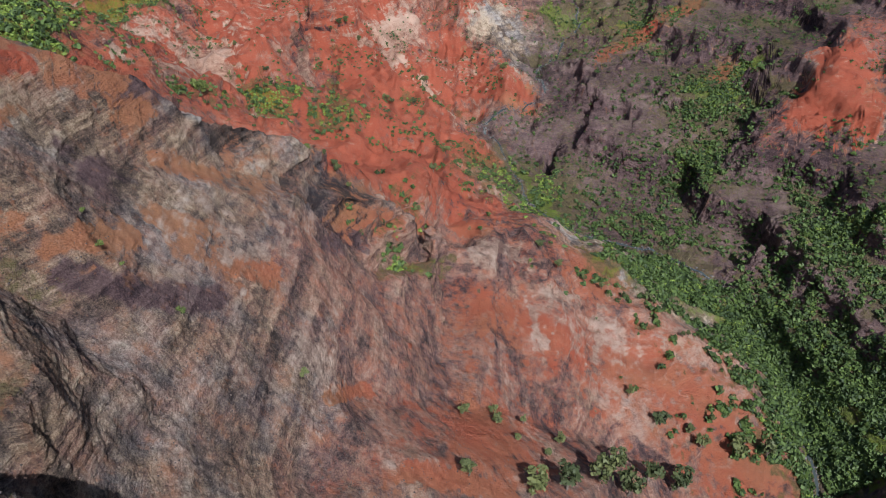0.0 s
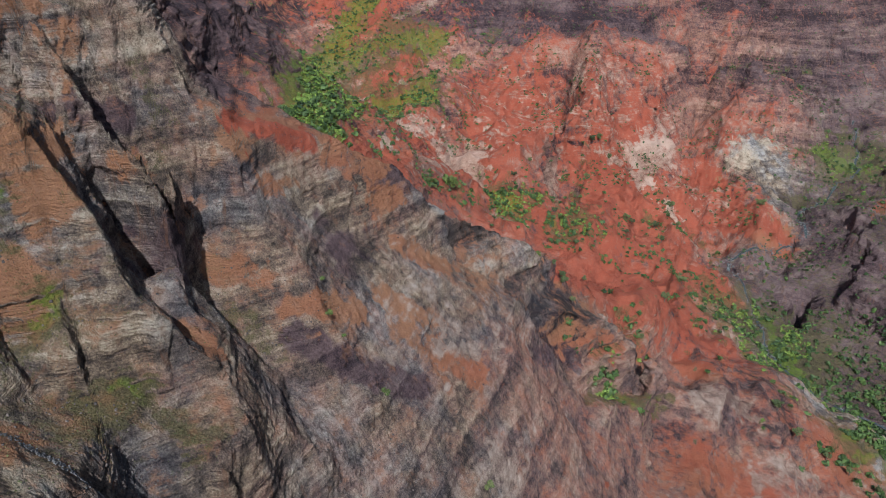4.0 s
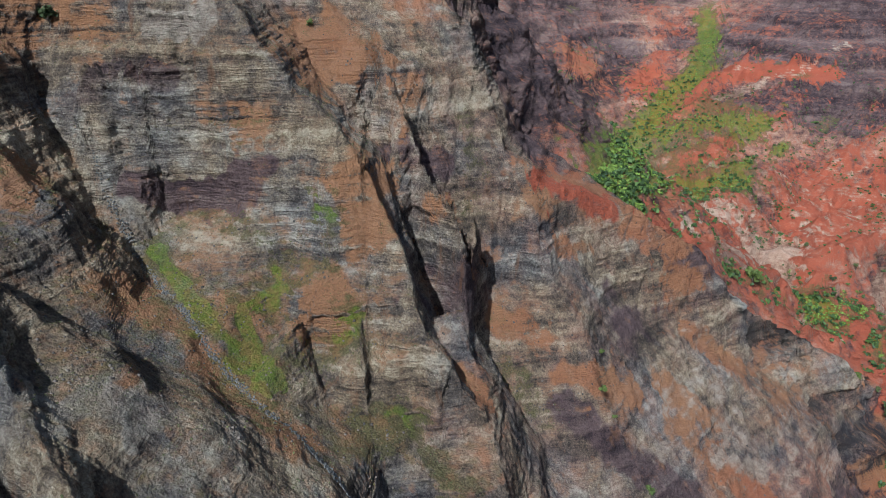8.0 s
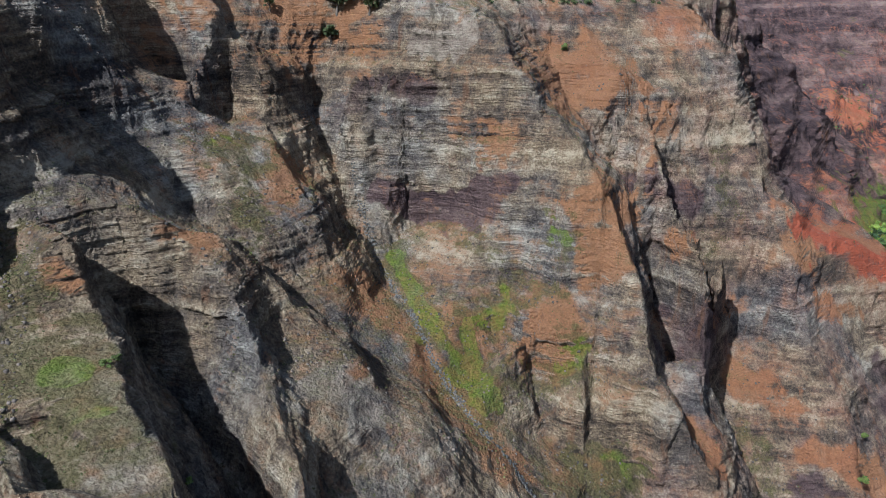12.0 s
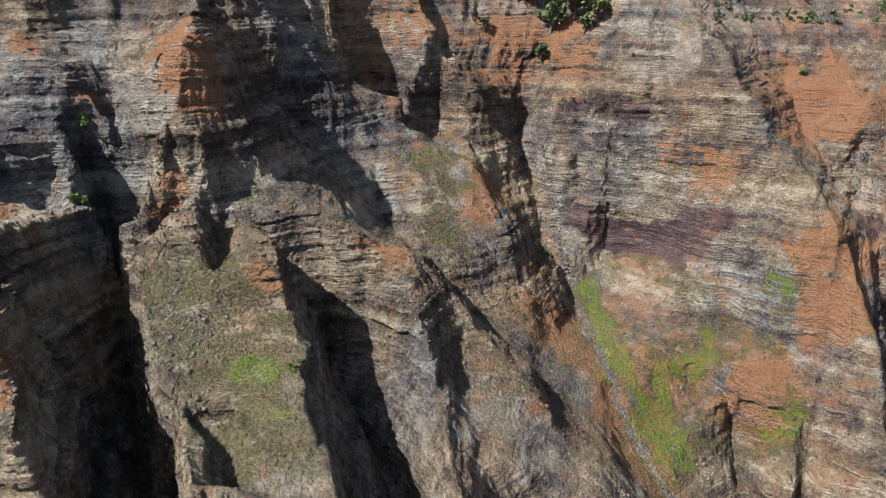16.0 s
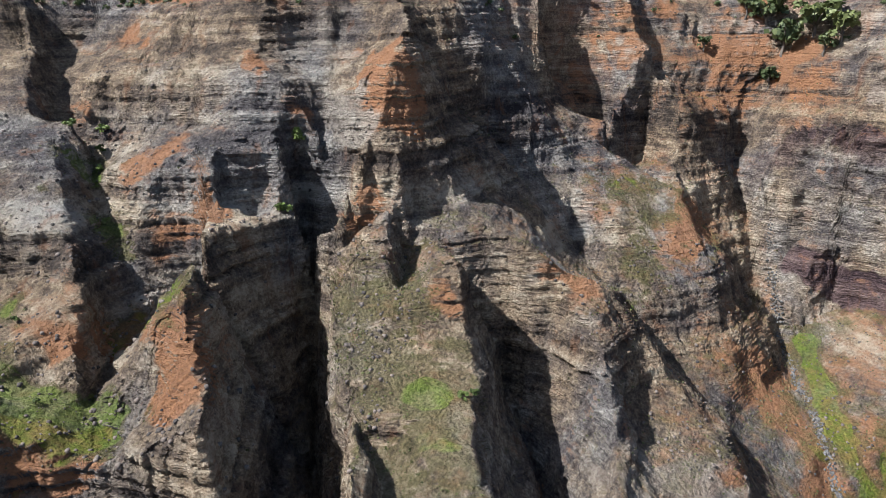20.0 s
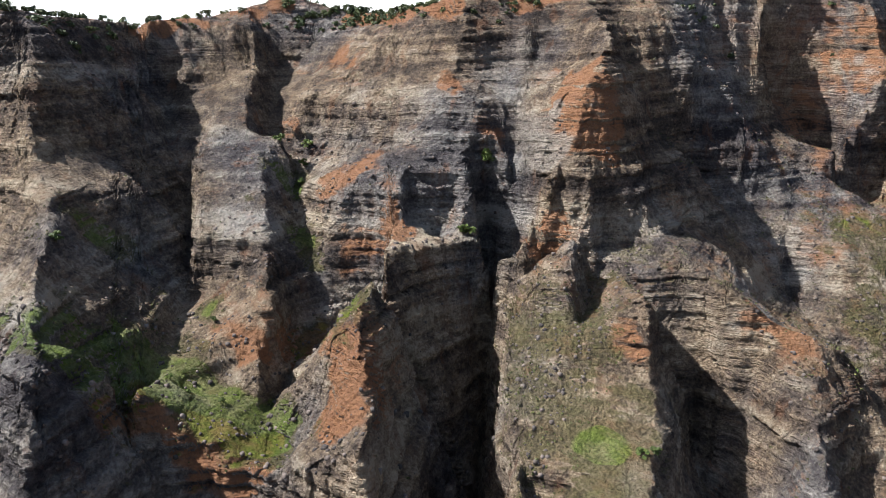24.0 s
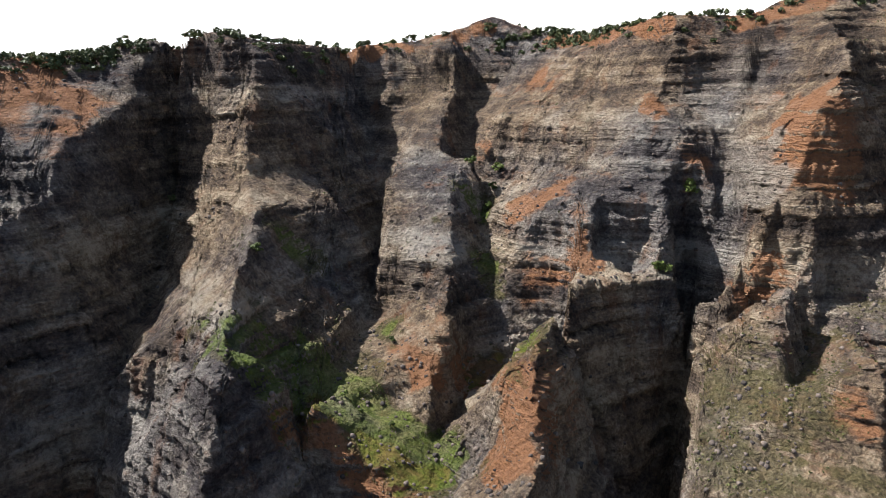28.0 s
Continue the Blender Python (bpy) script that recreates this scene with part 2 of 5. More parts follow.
# landforms: the lines that they hold by the start of their names, and red, dark, soil, grass and pale of their ground
FORMS = {
    "canyon_rim": ("west_rim", (0.35, 0.0, 0.36, 0.15, 0.1, 1.0)),
    "canyon_wall": ("buttress_a buttress_b buttress_c buttress_d buttress_e grass_wedge ravine_a ravine_b ravine_c ravine_d ledge_d notch_d facet_e facet_d facet_c facet_a rib_b wall_mid wall_hollow hollow_e", (0.08, 0.1, 0.16, 0.16, 0.2, 0.0)),
    "green_bench": ("bench nose_e", (0.25, 0, 0.28, 0.44, 0.1, 0.0)),
    "shaded_spur": ("buttress_f spur_f gut_f nose_f gut_g ravine_f", (0.2, 0.08, 0.28, 0.32, 0.18, 0.0)),
    "pyramid_spur": ("facet_g fold_g buttress_g stream_g", (0.25, 0, 0.46, 0.38, 0.12, 0.0)),
    "layered_cliff": ("wall_h apron cone_h fin_h swale_h", (0.25, 0.1, 0.44, 0.38, 0.1, 0.0)),
    "pillar_ridge": ("pillar gap_h gap_i gap_k nose_j", (0.38, 0.28, 0.36, 0.3, 0.05, 0.0)),
    "brown_slope": ("ridge_j gap_j slope_k mid_ridge hollow_k long_ridge front_slope", (0.40, 0.30, 0.24, 0.08, 0.1, 0.0)),
    "orange_bluff": ("bluff hollow_l rib_bluff", (0.62, 0.0, 0.34, 0.02, 0.34, 0.0)),
    "red_apron": ("red_apron side_stream back_slope", (0.95, 0.0, 0.75, 0.12, 0.05, 0.0)),
    "red_hills": ("red_hill wash_a wash_b wash_c", (0.95, 0.0, 0.48, 0.05, 0.2, 0.0)),
    "green_valley": ("green_valley green_spur", (0.75, 0.2, 0.35, 0.12, 0.1, 0.0)),
    "valley_floor": ("river canyon_floor", (0.45, 0.65, 0.08, 0.24, 0.0, 0.0)),
    "dark_butte": ("butte wash_d wash_e east_shoulder east_foot", (0.25, 0.95, 0.05, 0.3, 0.0, 0.0)),
    "red_peak": ("red_peak", (0.8, 0.5, 0.35, 0.15, 0.0, 0.0)),
    "banded_slopes": ("banded", (0.6, 0.85, 0.1, 0.12, 0.0, 0.0)),
    "far_cliffs": ("cliff_l cliff_m gap_m far north_back", (0.55, 0.75, 0.10, 0.02, 0.0, 0.0)),
    "rim_plateau": ("plateau world east_rim", (0.5, 0.4, 0.3, 0.3, 0.0, 1.0)),
    "lower_canyon": ("side_canyon south_canyon stream_low", (0.25, 0.1, 0.1, 0.2, 0.1, 0.0)),
}


def form_of(name):
    for n, (form, (heads, _)) in enumerate(FORMS.items()):
        if any(name.startswith(h) for h in heads.split()):
            return n
    return 0


def line(kind, name, points):
    pts = np.array(points, float)
    form = form_of(name)
    pts = np.column_stack([pts, np.full(len(pts), form)])
    for p, q in zip(pts[:-1], pts[1:]):
        far = np.hypot(p[0] - VIEW[0], p[1] - VIEW[1])
        n = max(2, int(np.linalg.norm(q[:2] - p[:2]) / max(3.0, far * 0.012)))
        for k in range(n):
            LAND[kind].append((*(p + (q - p) * k / n)[:3], form))
    LAND[kind].append(tuple(pts[-1]))


def crest(name, *points):
    line("crest", name, points)


def draw(name, *points):
    line("draw", name, points)


VIEW = (-35.0, 20.0)
crest("west_rim", (-98, -227, 584), (-116, -223, 589), (-125, -221, 591), (-142, -222, 592), (-159, -214, 596), (-166, -200, 598), (-181, -193, 601), (-191, -188, 598), (-235, -197, 599), (-276, -198, 605), (-299, -180, 615), (-306, -157, 607), (-301, -132, 605), (-276, -91, 607), (-292, -70, 607), (-319, -61, 618), (-338, -41, 619))
crest("west_rim_north", (-319, -46, 617), (-353, -7, 619), (-414, 55, 631), (-399, 114, 615), (-382, 154, 612), (-398, 247, 607), (-417, 336, 604), (-440, 405, 602))
# the last points of buttress_a run out of view, added to shade the ravine
crest("buttress_a", (-171, -207, 597), (-149, -195, 576), (-130, -184, 569), (-115, -169, 557), (-99, -156, 553), (-81, -142, 549), (-65, -128, 547))
draw("ravine_a", (-179, -214, 594), (-180, -213, 575), (-169, -204, 551), (-148, -176, 532), (-137, -161, 523), (-117, -137, 517), (-113, -137, 502), (-108, -136, 491))
crest("buttress_b", (-180, -175, 593), (-173, -168, 579), (-162, -154, 561), (-148, -128, 547), (-135, -115, 542), (-125, -100, 536), (-115, -87, 533), (-112, -83, 525), (-107, -76, 518))
draw("ravine_b", (-236, -205, 595), (-238, -192, 572), (-218, -163, 551), (-208, -147, 540), (-189, -129, 528), (-180, -121, 522))
draw("ravine_b_mid", (-140, -106, 527), (-150, -101, 521), (-156, -89, 513), (-159, -78, 508), (-152, -67, 504))
crest("grass_wedge", (-125, -97, 534), (-133, -91, 525), (-139, -82, 516), (-143, -70, 510), (-143, -60, 508))
draw("ravine_b_foot", (-126, -98, 521), (-133, -96, 511), (-134, -82, 504))
crest("buttress_c", (-268, -173, 596), (-249, -157, 577), (-232, -146, 566), (-214, -125, 553), (-198, -109, 542), (-185, -97, 532), (-176, -90, 523), (-169, -88, 520), (-159, -81, 515))
crest("buttress_f_upper", (-317, -32, 607), (-308, -17, 587), (-332, -3, 572), (-337, 10, 562), (-323, 15, 549), (-302, 17, 534))
draw("ravine_f_upper", (-294, -39, 592), (-289, -26, 571), (-305, -12, 546), (-290, 7, 528), (-288, 29, 517))
draw("ravine_g_upper", (-345, -16, 603), (-359, -2, 583), (-364, 16, 565), (-354, 29, 548), (-339, 34, 528))
crest("wall_mid_b", (-265, -87, 589), (-258, -83, 581), (-249, -74, 572), (-236, -67, 556), (-227, -62, 545))
draw("wall_hollow_b", (-280, -60, 590), (-267, -62, 577), (-256, -62, 563), (-244, -58, 547), (-236, -50, 523))
draw("ravine_c_low", (-276, -167, 579), (-246, -148, 560), (-237, -132, 550), (-219, -115, 538), (-205, -101, 528), (-198, -91, 520), (-187, -92, 512), (-177, -87, 508))
draw("ravine_d_left", (-221, -76, 527), (-211, -80, 517), (-202, -77, 500), (-186, -66, 486))
crest("ledge_d", (-194, -70, 539), (-204, -68, 539), (-211, -64, 537), (-222, -56, 535), (-218, -43, 526))
crest("rib_b", (-175, -160, 564), (-182, -148, 554), (-185, -133, 545))
draw("ravine_c", (-233, -130, 553), (-223, -118, 542), (-198, -89, 520), (-188, -90, 513), (-169, -82, 505))
crest("buttress_d", (-272, -87, 601), (-255, -82, 578), (-236, -85, 562), (-214, -77, 544), (-193, -69, 538), (-167, -59, 530), (-150, -47, 520), (-142, -42, 518))
draw("ravine_d", (-239, -60, 525), (-242, -64, 508), (-230, -59, 494), (-220, -53, 477), (-160, -30, 462), (-121, -19, 430), (-76, -29, 424))
crest("buttress_e", (-296, -53, 607), (-266, -35, 591), (-253, -35, 581), (-247, -30, 560), (-228, -32, 542))
crest("wall_mid", (-288, -139, 593), (-265, -136, 579), (-243, -133, 568), (-226, -128, 558))
draw("bench_foot_e", (-233, -46, 520), (-230, -28, 523), (-232, -19, 527))
crest("bench_e", (-211, -46, 522), (-208, -33, 520), (-209, -19, 522))
crest("nose_e", (-196, -31, 516), (-177, -25, 507), (-139, -15, 507))
crest("nose_e_left", (-215, -43, 522), (-192, -36, 513), (-172, -25, 501), (-150, -11, 497))
crest("buttress_f", (-241, -27, 537), (-249, -15, 539), (-232, 6, 527), (-234, 28, 520), (-233, 42, 502), (-222, 55, 489), (-205, 64, 479), (-187, 74, 468), (-179, 79, 460))
crest("spur_f", (-214, -10, 529), (-202, -5, 513), (-185, -1, 505), (-165, 3, 503), (-147, 9, 499), (-105, 14, 489))
draw("gut_f", (-224, 1, 498), (-226, 2, 483), (-208, 12, 472), (-177, 24, 468), (-133, 27, 448))
crest("nose_f", (-214, 29, 503), (-189, 32, 494), (-154, 35, 486), (-109, 31, 478))
draw("gut_g", (-214, 40, 488), (-178, 42, 480), (-165, 42, 474), (-118, 35, 465))
draw("ravine_f", (-289, 22, 510), (-270, 38, 503), (-261, 56, 479), (-241, 74, 468), (-225, 88, 456), (-198, 96, 451), (-136, 91, 431))
crest("buttress_g", (-370, 40, 598), (-363, 49, 588), (-347, 62, 562), (-329, 56, 531), (-304, 66, 519), (-287, 69, 502), (-276, 72, 483))
draw("stream_g", (-380, 78, 573), (-362, 92, 539), (-337, 97, 514), (-309, 100, 476), (-277, 103, 463), (-254, 102, 457), (-234, 105, 447), (-213, 107, 442), (-202, 112, 435), (-139, 116, 419))
draw("stream_g_left", (-375, 85, 560), (-369, 89, 530), (-343, 92, 510), (-325, 94, 487))
crest("wall_h_top", (-346, 142, 588), (-324, 162, 579), (-309, 163, 567), (-300, 162, 550), (-284, 178, 539), (-270, 183, 521), (-256, 188, 506), (-231, 186, 479), (-217, 180, 461), (-201, 176, 448))
crest("wall_h_edge", (-343, 100, 558), (-325, 124, 557), (-312, 145, 553))
draw("wall_h_bench", (-347, 102, 534), (-332, 118, 531), (-326, 133, 536))
draw("wall_h_bench_b", (-300, 161, 538), (-297, 157, 529))
crest("cone_h", (-309, 145, 542), (-308, 142, 532), (-307, 141, 522))
crest("wall_h_lip", (-324, 110, 516), (-315, 132, 519), (-294, 151, 522))
draw("wall_h_foot", (-326, 111, 483), (-311, 132, 489), (-288, 150, 502))
crest("facet_e", (-253, -35, 581), (-243, -39, 565), (-233, -43, 550), (-224, -47, 533))
crest("facet_d", (-251, -79, 578), (-245, -66, 566), (-245, -59, 558))
crest("facet_dl", (-236, -85, 562), (-227, -93, 554), (-218, -100, 545))
crest("facet_c", (-261, -169, 585), (-228, -156, 566), (-206, -143, 555), (-185, -121, 540))
crest("facet_g", (-362, 48, 585), (-347, 34, 562), (-322, 27, 540), (-299, 30, 528))
draw("fold_g", (-367, 54, 563), (-354, 46, 538))
crest("fin_h_a", (-285, 137, 484), (-273, 127, 470), (-258, 117, 458))
crest("fin_h_b", (-251, 161, 476), (-245, 148, 466), (-236, 128, 454))
draw("swale_h", (-273, 152, 479), (-260, 134, 455), (-242, 120, 447))
draw("swale_h_b", (-248, 176, 477), (-232, 161, 453), (-216, 151, 440))
crest("gap_h_lip_up", (-288, 197, 521), (-275, 205, 508))
crest("gap_h_lip", (-254, 202, 467), (-235, 199, 445), (-216, 194, 429), (-187, 192, 414), (-162, 177, 404))
crest("cone_h_saddle", (-275, 214, 496), (-268, 213, 483), (-262, 213, 472))
draw("gap_h_up", (-350, 213, 555), (-311, 218, 515), (-296, 227, 500))
draw("gap_h", (-272, 224, 455), (-253, 220, 431), (-231, 216, 414))
draw("gap_h_floor_up", (-316, 233, 510), (-301, 241, 493))
draw("gap_h_floor", (-276, 238, 447), (-255, 235, 421), (-233, 230, 403))
crest("pillar_i", (-337, 237, 556), (-293, 234, 542), (-279, 229, 517), (-263, 230, 494), (-244, 230, 481), (-231, 220, 459), (-212, 204, 433))
crest("gap_i_lip", (-250, 243, 476), (-239, 232, 455), (-229, 221, 438), (-215, 207, 425))
draw("gap_i", (-260, 257, 466), (-261, 259, 440), (-257, 263, 425), (-244, 243, 411))
draw("gap_i_floor", (-259, 270, 431), (-252, 276, 424), (-250, 261, 418))
crest("ridge_j", (-331, 315, 562), (-306, 305, 523), (-284, 301, 493), (-253, 289, 463), (-235, 287, 434), (-206, 287, 400), (-189, 279, 385), (-155, 278, 343))
crest("gap_j_lip", (-188, 225, 381), (-175, 215, 374), (-162, 207, 366), (-156, 217, 352))
draw("gap_j", (-193, 240, 368), (-181, 230, 360), (-165, 222, 353))
draw("gap_j_floor", (-181, 245, 357), (-171, 238, 348), (-161, 228, 346))
crest("nose_j", (-188, 204, 406), (-170, 196, 387))
draw("gap_k", (-198, 166, 414), (-181, 163, 406), (-160, 158, 398))
crest("apron_i", (-227, 161, 439), (-199, 144, 417))
crest("apron_h", (-245, 143, 445), (-222, 138, 427))
crest("long_ridge", (-259, 322, 470), (-256, 353, 461), (-241, 383, 445), (-219, 419, 418), (-207, 423, 395), (-180, 483, 358), (-141, 529, 313), (-120, 536, 275))
crest("mid_ridge", (-217, 320, 395), (-196, 366, 368), (-162, 411, 341), (-122, 473, 291), (-69, 533, 254), (-34, 560, 216))
crest("slope_k", (-193, 286, 380), (-156, 280, 341), (-123, 268, 306))
draw("hollow_k", (-239, 327, 417), (-222, 360, 392), (-199, 394, 365), (-173, 457, 330), (-129, 506, 288), (-92, 547, 254))
draw("hollow_l", (-108, 402, 290), (-83, 472, 223), (-44, 550, 170), (-19, 622, 147))
crest("bluff", (-91, 433, 241), (-42, 508, 196), (-11, 555, 181), (30, 598, 165), (81, 605, 148), (152, 582, 103), (225, 556, 85), (285, 525, 68), (329, 448, 38), (333, 388, 25))
crest("front_slope", (-161, 113, 386), (-154, 152, 356), (-147, 221, 327), (-120, 267, 304), (-89, 292, 268))
draw("bluff_foot", (-62, 319, 231), (6, 364, 174), (97, 399, 110), (166, 405, 67), (235, 398, 47))
crest("bluff_apron", (-79, 232, 254), (-38, 270, 239), (30, 293, 196), (79, 287, 174))
crest("bluff_rib_a", (31, 591, 164), (27, 487, 161), (14, 386, 170))
crest("bluff_rib_b", (88, 599, 146), (96, 498, 132), (89, 408, 121))
crest("bluff_rib_c", (158, 574, 102), (176, 486, 85), (187, 413, 74))
draw("bluff_gully_a", (60, 592, 139), (62, 495, 134), (49, 394, 142))
draw("bluff_gully_b", (124, 587, 114), (135, 491, 102), (136, 410, 91))
draw("bluff_gully_c", (-16, 537, 167), (-11, 450, 166), (-21, 362, 189))
crest("rib_bluff", (160, 679, 97), (222, 648, 63), (287, 611, 35))
crest("red_apron", (-131, 549, 301), (-96, 616, 243), (-41, 676, 195), (6, 720, 129))
draw("side_stream", (-332, 898, 174), (-215, 876, 149), (-107, 910, 110), (-24, 972, 66), (50, 968, 45))
draw("river", (270, 1976, 51), (254, 1616, 48), (137, 1350, 43), (146, 1228, 42), (28, 1105, 41), (61, 996, 40), (96, 870, 35), (153, 808, 30), (260, 766, 25), (338, 696, 19), (376, 596, 10), (383, 534, 2), (365, 429, -7), (344, 354, -13))
crest("red_hill_a", (-340, 1578, 269), (-272, 1373, 230), (-300, 1230, 199), (-312, 1060, 190), (-325, 943, 190))
crest("red_hill_b", (-114, 1847, 177), (-228, 1522, 167), (-218, 1342, 131), (-141, 1249, 111), (-79, 1108, 75), (2, 1054, 71))
crest("red_hill_c", (-577, 1336, 237), (-497, 1081, 217), (-463, 941, 207))
crest("red_hill_d", (-28, 1842, 139), (-6, 1511, 78), (54, 1315, 66), (106, 1200, 60))
draw("wash_a", (-406, 1586, 146), (-305, 1267, 123), (-236, 984, 147))
draw("wash_b", (-548, 1544, 155), (-482, 1257, 154), (-411, 960, 171))
draw("wash_c", (-88, 1922, 59), (-99, 1602, 44), (-39, 1407, 28), (11, 1154, 39))
draw("green_valley", (-1211, 2081, 360), (-1110, 1718, 287), (-957, 1381, 237), (-786, 1172, 189), (-661, 1062, 181))
crest("green_spur", (-853, 1694, 307), (-813, 1473, 247), (-728, 1213, 200))
crest("butte", (797, 1906, 223), (478, 1513, 145), (359, 1322, 124), (276, 1212, 124), (226, 1106, 85), (167, 1038, 42))
crest("butte_east", (280, 1024, 86), (364, 924, 83), (411, 848, 73))
crest("red_peak", (738, 1237, 182), (587, 1078, 203), (501, 972, 158), (419, 923, 125))
crest("east_shoulder", (707, 941, 180), (554, 802, 135), (459, 742, 91), (389, 728, 71))
draw("wash_d", (622, 1399, 134), (446, 1122, 117), (363, 885, 77), (331, 803, 22))
draw("wash_e", (512, 718, 128), (433, 686, 87), (392, 739, 15))
crest("east_foot", (468, 583, 99), (496, 481, 88))
crest("banded_top", (-851, 2151, 504), (-658, 2220, 463), (-425, 2274, 452), (-189, 2256, 459), (-41, 2212, 441))
crest("banded_lip", (-716, 1818, 347), (-501, 1778, 312), (-307, 1817, 292), (-118, 1832, 257), (25, 1826, 210))
crest("far_wall_a", (-1768, 1509, 674), (-1822, 1890, 635), (-1807, 2302, 628), (-1559, 2477, 598), (-1149, 2474, 596))
crest("far_wall_b", (103, 2890, 448), (625, 2622, 503), (1012, 2282, 502), (1252, 1924, 499))
draw("far_foot_a", (-889, 968, 422), (-1019, 1241, 335), (-1161, 1636, 312), (-1299, 1911, 322))
crest("cliff_l", (-608, 388, 611), (-514, 383, 583), (-432, 392, 544), (-346, 366, 497), (-296, 341, 476))
crest("cliff_m", (-807, 631, 596), (-658, 647, 566), (-588, 645, 516), (-503, 588, 453))
draw("gap_m", (-672, 471, 601), (-506, 487, 534), (-426, 469, 470))
draw("back_slope", (-449, 496, 369), (-359, 487, 324), (-276, 523, 278), (-193, 598, 240))
crest("facet_dm", (-237, -67, 558), (-227, -63, 546), (-216, -62, 538))
crest("butte_pinnacle", (261, 1188, 142), (273, 1179, 130))
draw("butte_foot", (235, 1129, 87), (267, 1107, 80), (311, 1110, 84), (338, 1197, 102))
draw("butte_back", (253, 1228, 99), (225, 1173, 87))
crest("butte_lip", (206, 1048, 75), (166, 994, 45), (148, 942, 28))
draw("butte_cliff_foot", (186, 1094, 46), (151, 1035, 22), (134, 974, 4))
crest("butte_ledge", (215, 994, 63), (256, 963, 56), (301, 944, 57), (340, 946, 61))
draw("butte_ledge_foot", (215, 987, 50), (257, 954, 41), (302, 935, 41), (343, 936, 47))

# plateau behind the rim, and the ground under and behind the flight
rim = [p for p in LAND["crest"] if p[3] == form_of('west_rim')]
for back, fall in ((14, 2.0), (45, 9.0)):
    for p in rim:
        d = np.hypot(p[0] - VIEW[0], p[1] - VIEW[1])
        LAND["crest"].append((p[0] + (p[0] - VIEW[0]) / d * back, p[1] + (p[1] - VIEW[1]) / d * back, p[2] - fall, form_of("plateau")))
crest("plateau", (-330, -290, 586), (-430, -60, 590), (-540, 150, 586), (-640, 300, 588), (-900, -200, 582), (-1200, 300, 584), (-2500, 0, 580))
crest("plateau_south", (-200, -420, 582), (-160, -620, 578), (-60, -1200, 576), (-600, -900, 580), (200, -2600, 570))
draw("canyon_floor", (350, 357, -8), (330, 200, -20), (360, -100, -40), (420, -600, -60), (500, -2000, -80), (500, -4000, -80))
draw("side_canyon", (-90, 170, 290), (60, 180, 190), (200, 200, 60), (330, 200, -20))
draw("south_canyon", (-110, -60, 330), (0, -20, 290), (150, -20, 150), (350, -60, -38))
draw("south_canyon_b", (-90, -170, 350), (-60, -110, 320), (-20, -60, 290))
crest("east_rim", (1500, 1500, 480), (1300, 700, 470), (1250, 0, 480), (1300, -900, 500), (1500, -2500, 520))
crest("north_back", (-1900, 3200, 700), (-600, 3300, 680), (800, 3400, 660), (2000, 2600, 620))
crest("world_edge", (-4200, 0, 600), (-3200, 3000, 620), (0, 4300, 600), (3200, 3000, 560), (4200, 0, 540), (3000, -3000, 540), (0, -4300, 560), (-3000, -3000, 590))


def hashed(ix, iy, iz):
    n = (ix * 374761393 + iy * 668265263 + iz * 2147483647 // 3) & 0xFFFFFFFF
    n = ((n ^ (n >> 13)) * 1274126177) & 0xFFFFFFFF
    n = ((n ^ (n >> 16)) * 2246822519) & 0xFFFFFFFF
    return ((n ^ (n >> 15)) & 0xFFFFFF) / float(0xFFFFFF)


def value_noise(x, y, z):
    fx, fy, fz = np.floor(x), np.floor(y), np.floor(z)
    ix, iy, iz = fx.astype(np.int64), fy.astype(np.int64), fz.astype(np.int64)
    u, v, w = x - fx, y - fy, z - fz
    u, v, w = u * u * (3 - 2 * u), v * v * (3 - 2 * v), w * w * (3 - 2 * w)
    out = 0
    for dz, kw in ((0, 1 - w), (1, w)):
        for dy, kv in ((0, 1 - v), (1, v)):
            out = out + kw * kv * (hashed(ix, iy + dy, iz + dz) * (1 - u) + hashed(ix + 1, iy + dy, iz + dz) * u)
    return out * 2 - 1


def flat_noise(x, y, seed):
    fx, fy = np.floor(x), np.floor(y)
    ix, iy = fx.astype(np.int64), fy.astype(np.int64)
    u, v = x - fx, y - fy
    u, v = u * u * (3 - 2 * u), v * v * (3 - 2 * v)
    lo = hashed(ix, iy, seed) * (1 - u) + hashed(ix + 1, iy, seed) * u
    hi = hashed(ix, iy + 1, seed) * (1 - u) + hashed(ix + 1, iy + 1, seed) * u
    return (lo * (1 - v) + hi * v) * 2 - 1


def skin():
    """Flat facets strung between all the crests and draws."""
    spots = np.array(LAND["crest"] + LAND["draw"])[:, :3]
    co, _, faces, first, _, _ = geometry.delaunay_2d_cdt([Vector((p[0], p[1])) for p in spots], [], [], 0, 0.01)
    return bvhtree.BVHTree.FromPolygons([(c.x, c.y, spots[f[0]][2]) for c, f in zip(co, first)], faces)


